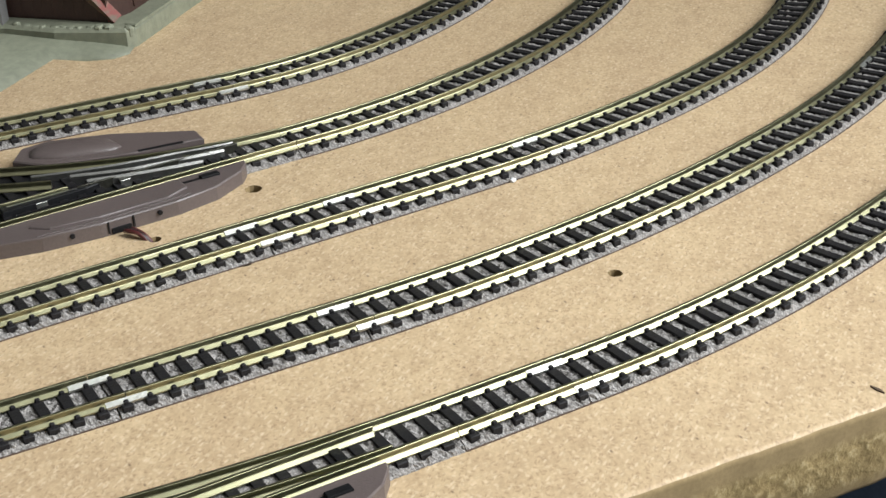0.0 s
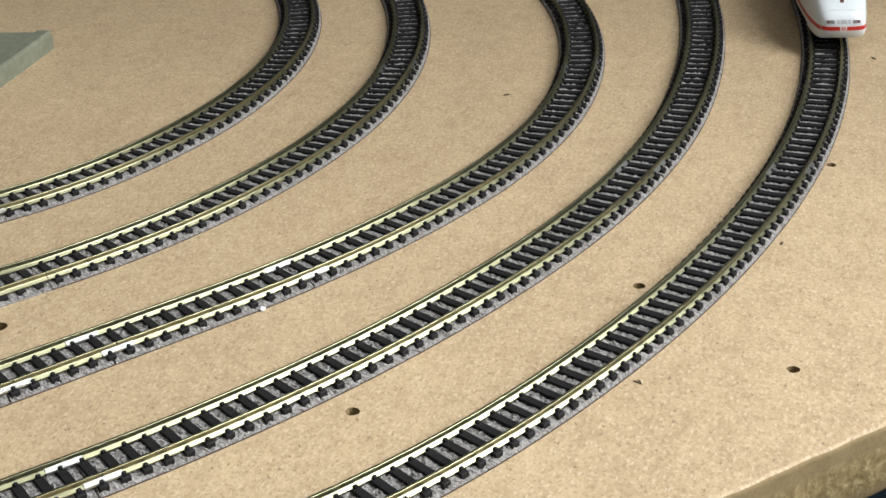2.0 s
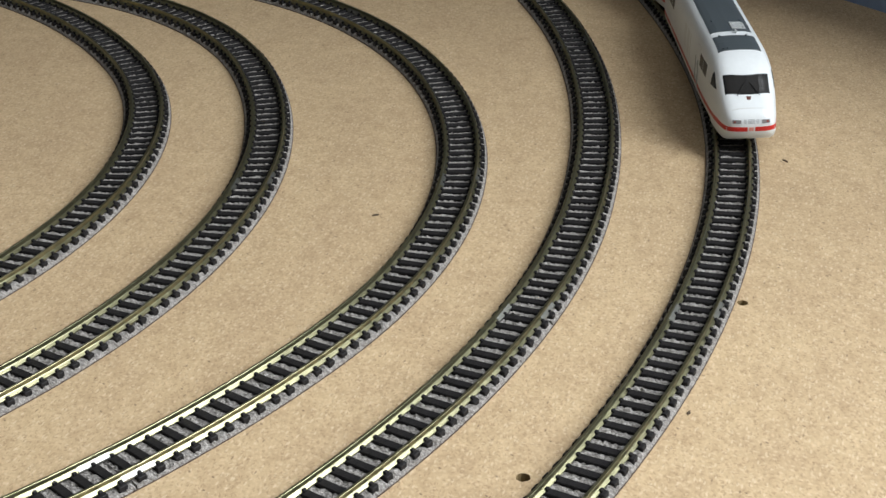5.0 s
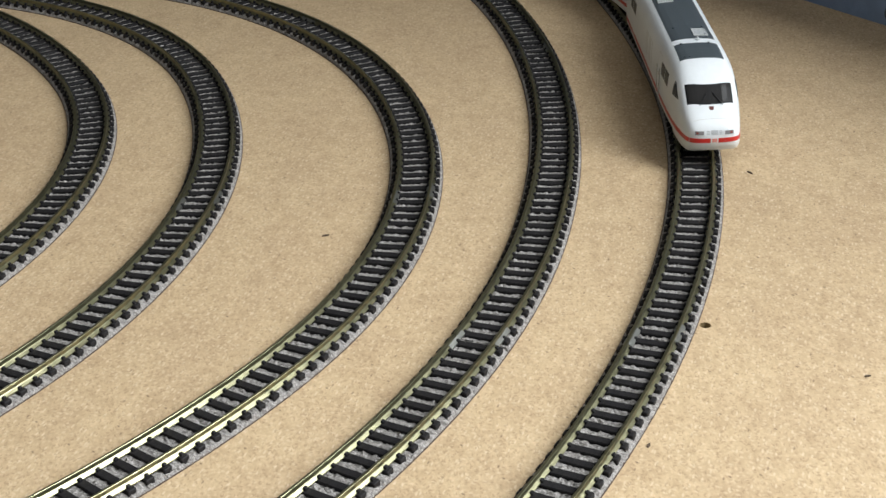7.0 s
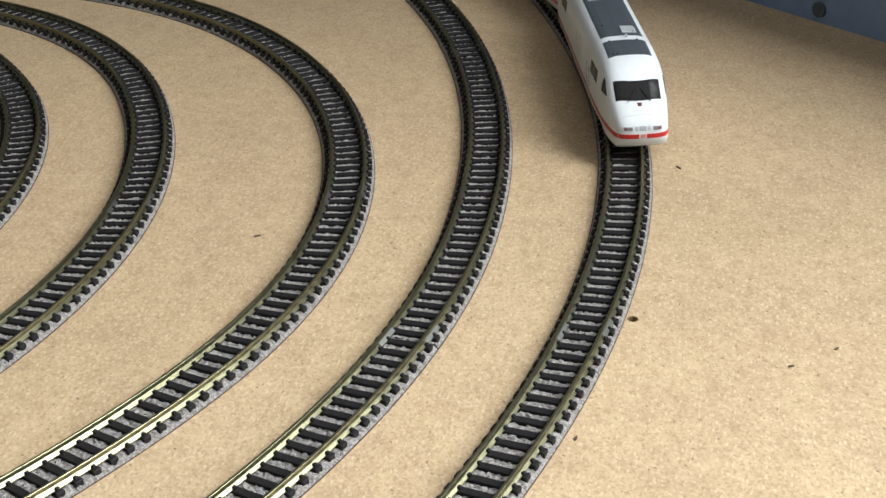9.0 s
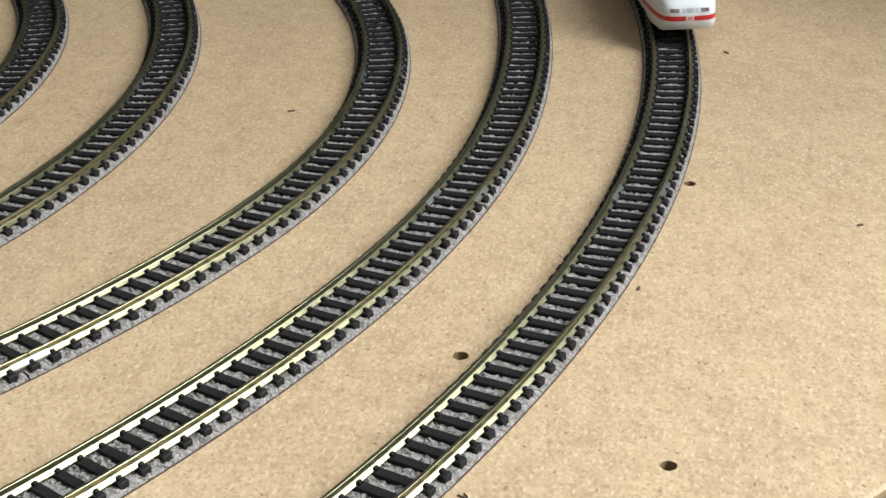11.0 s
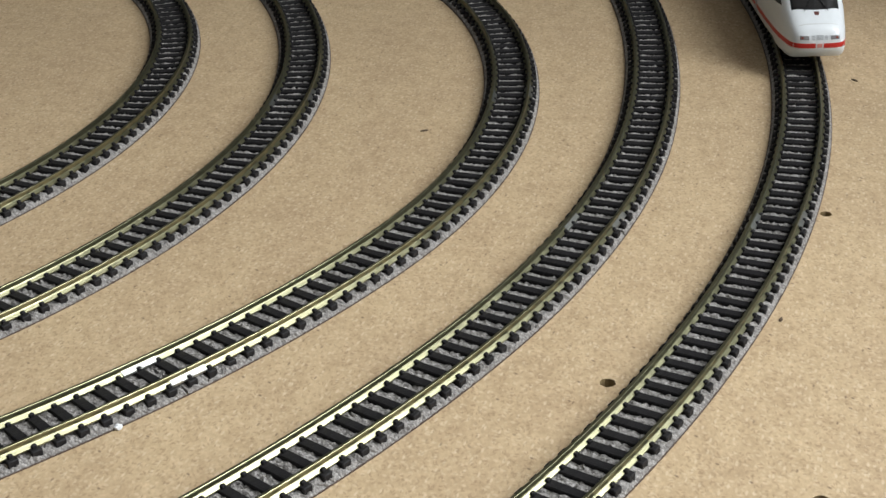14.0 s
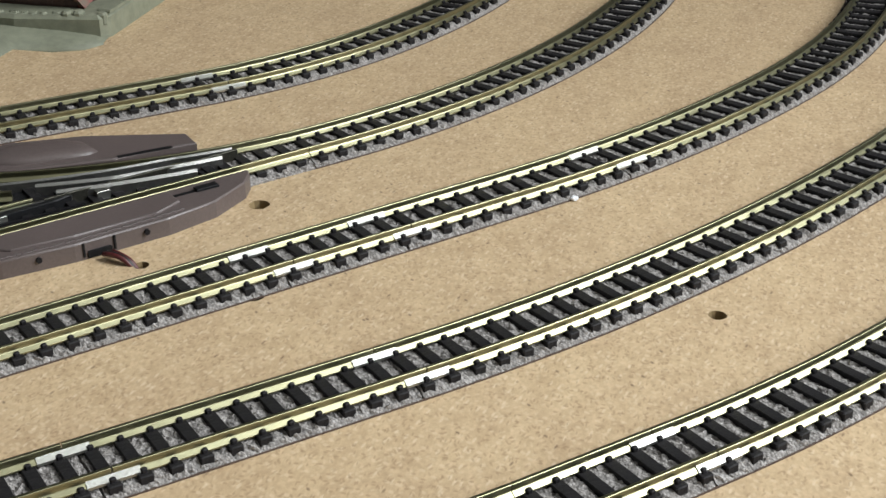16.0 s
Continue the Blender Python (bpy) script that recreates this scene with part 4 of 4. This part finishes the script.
    if branch_cover:
        rail_pair("switch_blade", drift([(24, 4.6), (35, 5.3), (51, 6.5)]), 0.0, blade, "bright steel switch blade", 1.6, HEAD - 0.05)
    else:
        rail_pair("switch_blade", [branch(a) for a in np.linspace(frog + 6, tip - 13, 24)], GAUGE / 2 - 1.1, blade, "bright steel switch blade", 1.3, HEAD - 0.05)
    obj("wing_rail", *swept(way.stations(d0 + lo, d0 + frog + 4), shifted(RAIL, -GAUGE / 2)), M_RAIL, t, "worn wing rail")
    obj("wing_rail", *swept([branch(a) for a in np.linspace(lo + 6, frog + 4, 20)], shifted(RAIL, GAUGE / 2)), M_RAIL, t, "worn wing rail")
    if branch_cover:
        rail_pair("closure_strip", drift([(17.5, -0.1), (30, 0.6), (40, 2.0), (55, 2.2)]), 0.0, blade, "narrow bright steel strip", 1.5, HEAD - 0.2)
        rail_pair("closure_strip", drift([(14, -4.2), (28, -4.3), (44, -2.2), (64, 0.2)]), 0.0, blade, "narrow steel strip beside the stock rail", 0.8, HEAD - 0.4)
    fx = in_line(way, d0, [(frog - 14, -8.2), (frog + 8, -5.6), (frog + 14, -4.3), (frog + 8, -2.6), (frog - 14, -1.2)])
    obj("frog", *prism(fx, BED, HEAD - 0.7, 0.3), M_BLACK, t, "black plastic frog")
    for dy in (-1, 1):
        g0 = GAUGE / 2 - 1.7
        obj("guard_rail", *swept(way.stations(d0 + frog - 12, d0 + frog + 12), [(g0 - 0.3, TIE), (g0 + 0.3, TIE), (g0 + 0.3, HEAD - 0.1), (g0 - 0.3, HEAD - 0.1)] if dy > 0 else
                                 [(-g0 - 0.3 - 0.6, TIE), (-g0 + 0.3 - 0.6, TIE), (-g0 + 0.3 - 0.6, HEAD - 0.6), (-g0 - 0.3 - 0.6, HEAD - 0.6)]), blade if branch_cover and dy < 0 else M_BLACK, t, "low guard rail beside the frog")
    for a in (frog - 4, frog + 18) if branch_cover else ():
        ol = in_line(way, d0, [(a - 1.4, -3.2), (a + 1.4, -3.2), (a + 1.4, -1.6), (a - 1.4, -1.6)])
        obj("contact_plate", *prism(ol, BED, HEAD - 0.9, 0.1), M_JOINER, t, "small bright contact plate")
    obj("tie_bar", *prism(in_line(way, d0, [(tip - 22.5, 8.5), (tip - 20.5, 8.5), (tip - 20.5, -6.5), (tip - 22.5, -6.5)]), BED + 0.3, TIE + 0.4, 0.1), M_BLACK, t)
    # casing on the straight side
    k = tip - 105.0
    near = [(89, 7.2), (5, 7.2), (10, 11.5), (22, 15.9), (31, 18.3), (45, 19.7), (65, 19.4), (76.3, 17.4), (85.4, 12.6), (88.4, 9.0)]
    near = [(a + k, o) for a, o in near if a + k > lo] if k > -40 else [(a + k, o) for a, o in near]
    casing = obj("drive_casing", *prism(in_line(way, d0, near)[::-1], 0.0, 3.8, 0.35), M_HOUSE, t, "taupe plastic point motor casing")
    lid = [(a + k, o) for a, o in ((70, 9.0), (34, 9.0), (30, 12), (34, 15.6), (46, 17.0), (64, 16.6), (70, 14.0))]
    obj("casing_lid", *prism(in_line(way, d0, lid)[::-1], 3.75, 4.3, 0.3), M_HOUSE, casing, "slightly raised casing lid")
    obj("lever_slot", *prism(in_line(way, d0, [(68 + k, 10.2), (80 + k, 10.2), (80 + k, 11.2), (68 + k, 11.2)]), 3.75, 3.9), M_BLACK, casing, "black lever slot")
    obj("lever", *prism(in_line(way, d0, [(75 + k, 9.8), (80 + k, 9.8), (80 + k, 11.7), (75 + k, 11.7)]), 3.75, 4.4, 0.15), M_BLACK, casing, "black hand lever")
    for a, o in ((38, 18.9), (60, 19.6)):
        x, y, h = way.at(d0 + a + k)
        px, py, _ = way.side(d0 + a + k, o)
        obj("screw_hole", *tube([(px, py, 2.3), (px + 0.5 * math.sin(h), py - 0.5 * math.cos(h), 2.3)], 0.6, 14), M_BLACK, casing)
    obj("socket", *prism(in_line(way, d0, [(47.5 + k, 19.0), (52.5 + k, 19.0), (52.5 + k, 20.0), (47.5 + k, 20.0)]), 0.3, 1.7, 0.2), M_BLACK, casing, "dark wire socket")
    for a in (46.8, 53.2):
        obj("socket_groove", *prism(in_line(way, d0, [(a + k - 0.2, 18.9), (a + k + 0.2, 18.9), (a + k + 0.2, 19.9), (a + k - 0.2, 19.9)]), 0.6, 3.5), M_BLACK, casing)
    for i in range(37):
        a = 30 + i * 1.06 + k
        o = 17.2 + 0.9 * math.sin(math.pi * i / 36)
        obj("casing_rib", *prism(in_line(way, d0, [(a, o), (a + 1.0, o), (a + 1.0, o + 0.5), (a, o + 0.5)]), 3.7, 4.0 + 0.2 * (i * 7 % 5) / 4, 0.1), M_HOUSE, casing)
    if not branch_cover:
        return t
    # casing on the branch side
    far = [(86.5, -12.3), (87, -18.4), (68, -31), (52, -37), (44.5, -36), (40, -29.5), (46, -21.9), (68, -14.7)]
    back = obj("branch_casing", *prism(in_line(way, d0, [(a + k, o) for a, o in far]), 0.0, 4.0, 0.35), M_HOUSE, t, "taupe plastic branch casing")
    dome = [(67, -19), (66, -28), (52, -34.5), (46, -33), (44, -28), (50, -23)]
    obj("casing_dome", *pillow(in_line(way, d0, [(a + k, o) for a, o in dome]), 3.8, 5.6), M_HOUSE, back, "rounded raised casing cover", smooth=True)
    obj("lever_slot", *prism(in_line(way, d0, [(69 + k, -15.7), (81 + k, -13.9), (81 + k, -12.8), (69 + k, -14.6)]), 3.98, 4.09), M_BLACK, back, "black lever slot")
    return t


D1 = LINES[2].near(-243.1, 44.6)
turnout(LINES[2], D1, T1_TIP - D1, "model railway turnout with taupe point motor casings")
D2 = LINES[5].near(-131.5, -37.1)
turnout(LINES[5], D2, T2_TIP - D2, "model railway turnout at the board's front edge", False)

# ---- wires from the point motor into the board ----
wires = thing("point_motor_wires", "short red and black wires entering a drilled hole", "wire")
for mat, off, name, text in ((M_WIRER, 0.0, "red_strand", "dark red wire"), (M_WIREB, 1.0, "black_strand", "black wire"), (M_WIRER, 1.9, "red_strand", "dark red wire")):
    p0 = Vector((-191.5 + off * 0.7, 64.0 + off * 0.7, 1.3))
    p1 = Vector((-188.0 + off * 0.5, 62.2 + off * 0.35, 2.3 - 0.3 * off))
    p2 = Vector((-185.3 + off * 0.3, 62.0 + off * 0.3, 1.7))
    p3 = Vector((-183.9 + off * 0.15, 62.5 + off * 0.1, -4))
    pts = []
    for i in range(13):
        q = i / 12
        pts.append(tuple((1 - q) ** 3 * p0 + 3 * q * (1 - q) ** 2 * p1 + 3 * q * q * (1 - q) * p2 + q ** 3 * p3))
    obj(name, *tube(pts, 0.5, 8), mat, wires, text, smooth=True)

# ---- the building on its base ----
base = thing("building_base", "grey-green moulded base plate of a model building", "model base")
def apron():
    """A ramp that climbs from the board to the plinth, lower towards its corner."""
    rim = [(-340, 140, 0.5), (-266, 140, 0.5), (-259.4, 179.5, 0.5), (-248, 178.5, 0.5), (-240, 181, 0.5), (-236.5, 186, 0.5)]
    crest = [(-340, 191, 4.2), (-280, 191, 4.0), (-262, 188.4, 3.6), (-250, 188.8, 2.6), (-240, 189.5, 1.4), (-236.8, 192, 0.6)]
    foot = [(x, y, 0.0) for x, y, _ in rim]
    v, n = foot + rim + crest, len(rim)
    f = [(r * n + i, r * n + i + 1, (r + 1) * n + i + 1, (r + 1) * n + i) for r in range(2) for i in range(n - 1)]
    return obj("ramp", v, f, M_STYRENE, base, "grey-green apron sloping up to the plinth", smooth=True)


apron()
obj("plinth", *prism([(-340, 191), (-280, 191), (-262, 188), (-238.5, 189.5), (-236.6, 193), (-232.5, 226), (-222, 300), (-340, 300)], 0.0, 6.6, 1.0), M_STYRENE, base, "grey-green plinth with a bevelled kerb")
obj("kerb", *prism([(-236.6, 193), (-240.5, 194), (-227, 300), (-222.5, 300)], 6.4, 7.2, 0.4), M_STYRENE, base, "raised kerb strip")
rngb = random.Random(11)
for i in range(17):
    x = -290 + i * 3.15 + rngb.uniform(-0.4, 0.4)
    y = 192.0 if x < -280 else 192.0 - (x + 280) * 0.12 if x < -262 else 190.0 + (x + 262) * 0.05
    obj("kerb_stone", *box(x, x + rngb.uniform(2.3, 3.4), y - rngb.uniform(0.2, 1.2), y + rngb.uniform(1.2, 2.6), 4.2 + rngb.uniform(-1, 1), 6.9 + rngb.uniform(-0.3, 0.7), 0.6), M_STYRENE, base)
house = thing("model_building", "dark brown model building with red corner beams", "model building")


def wall_run(name, p, q, z0, z1, mat, text):
    a, b = Vector((*p, 0)), Vector((*q, 0))
    n = Vector((b - a).normalized().cross(Vector((0, 0, 1)))) * 2.5
    return obj(name, *prism([tuple(v[:2]) for v in (a, b, b - n, a - n)], z0, z1), mat, house, text)


w = wall_run("front_wall", (-285, 199.5), (-247.0, 196.0), 6.5, 60, M_BROWN, "dark brown boarded wall")
for i in range(10):
    x = -284 + i * 3.75
    y = 199.5 - (x + 285) * 0.0921
    obj("board", *prism([(x, y - 0.55), (x + 3.68, y - 0.89), (x + 3.68, y + 0.3), (x, y + 0.3)], 7.5, 59), M_BROWN, w)
w2 = wall_run("side_wall", (-243.0, 206.0), (-236.0, 262.0), 6.5, 60, M_BROWN, "brown side wall with slatted panels")
for i in range(9):
    z = 8 + i * 5.2
    obj("slat", *prism([(-242.3, 208.0), (-239.2, 233.0), (-239.9, 233.1), (-243.0, 208.1)], z, z + 3.6), M_BROWN, w2)
obj("corner_wall", *prism([(-247.0, 196.5), (-243.0, 206.0), (-247.0, 208.0), (-250.0, 199.0)], 6.5, 60), M_BROWN, house)
obj("red_beam", *merged([tube([(-244.6, 197.2, 7.0), (-258.0, 195.0, 24.0), (-285.0, 192.0, 58.0)], 2.5, 4)]), M_BEAM, house, "weathered red slanting beam")
obj("corner_post", *prism([(-240.9, 234), (-237.4, 234.5), (-237.0, 237.5), (-240.4, 237)], 6.5, 60), M_GREYPOST, house, "grey corner post")
obj("grey_post", *prism([(-289, 190.5), (-280.6, 191.5), (-281.0, 197), (-289, 197)], 6.5, 40, 0.8), M_GREYPOST, house, "grey masonry post")

# ---- small things on the board ----
def lump(name, x, y, r, h, mat, label, category, seed):
    rng = random.Random(seed)
    bm = bmesh.new()
    bmesh.ops.create_icosphere(bm, subdivisions=2, radius=1.0)
    for v in bm.verts:
        v.co *= rng.uniform(0.75, 1.15)
        v.co = Vector((x + v.co.x * r, y + v.co.y * r, max(0.0, h * 0.45 + v.co.z * h * 0.6))) * MM
    me = bpy.data.meshes.new(name)
    bm.to_mesh(me)
    bm.free()
    me.materials.append(mat)
    return tagged(new(name, me), label, category)


def sliver(x, y, length, turn, seed, width=0.35):
    rng = random.Random(seed)
    c, s = math.cos(radians(turn)), math.sin(radians(turn))
    n = 6
    left = [(length * (i / n - 0.5), width * (0.2 + math.sin(math.pi * i / n)) * rng.uniform(0.6, 1.1)) for i in range(n + 1)]
    ol = [(a, w) for a, w in left] + [(a, -w * 0.6) for a, w in left[::-1]]
    ol = [(x + a * c - w * s, y + a * s + w * c) for a, w in ol]
    return tagged(obj("wood_sliver", *prism(ol[::-1], 0.0, 0.28, 0.0), M_SLIVER), "dark wood sliver lying on the board", "wood chip", "specks on the board")


lump("plastic_crumb", -103.9, 102.4, 0.85, 1.0, M_CRUMB, "small translucent white crumb beside the track", "crumb", 3)
sliver(-11.8, 71.0, 2.4, -38, 1, 0.14)
sliver(-11.3, 71.5, 1.3, -62, 2, 0.12)
sliver(-21.0, 14.9, 3.4, -42, 3, 0.42)
for i, (x, y, n, a) in enumerate(((-51.9, 251.3, 2.2, 20), (71.7, 285.5, 2.6, -60), (79.8, 168.3, 1.6, 10), (92.2, 175.3, 1.5, 40), (27.1, 142.3, 1.8, 70))):
    sliver(x, y, n, a, 10 + i, 0.4)
plug = tagged(obj("wall_plug", *wall_disc(-256.8, 5.2, 3.0), M_PLUG), "dark grey round plug in the blue wall", "wall plug", "plugs in the wall")
for dv in (-75, 75):
    c = copy_thing(plug, Matrix.Translation(WALL_T * dv * MM))

# ---- tracks (their sleepers last in the file) ----
for k in (1, 3, 4):
    model_track(k)
model_track(2, T1_TIP)
model_track(5, T2_TIP)
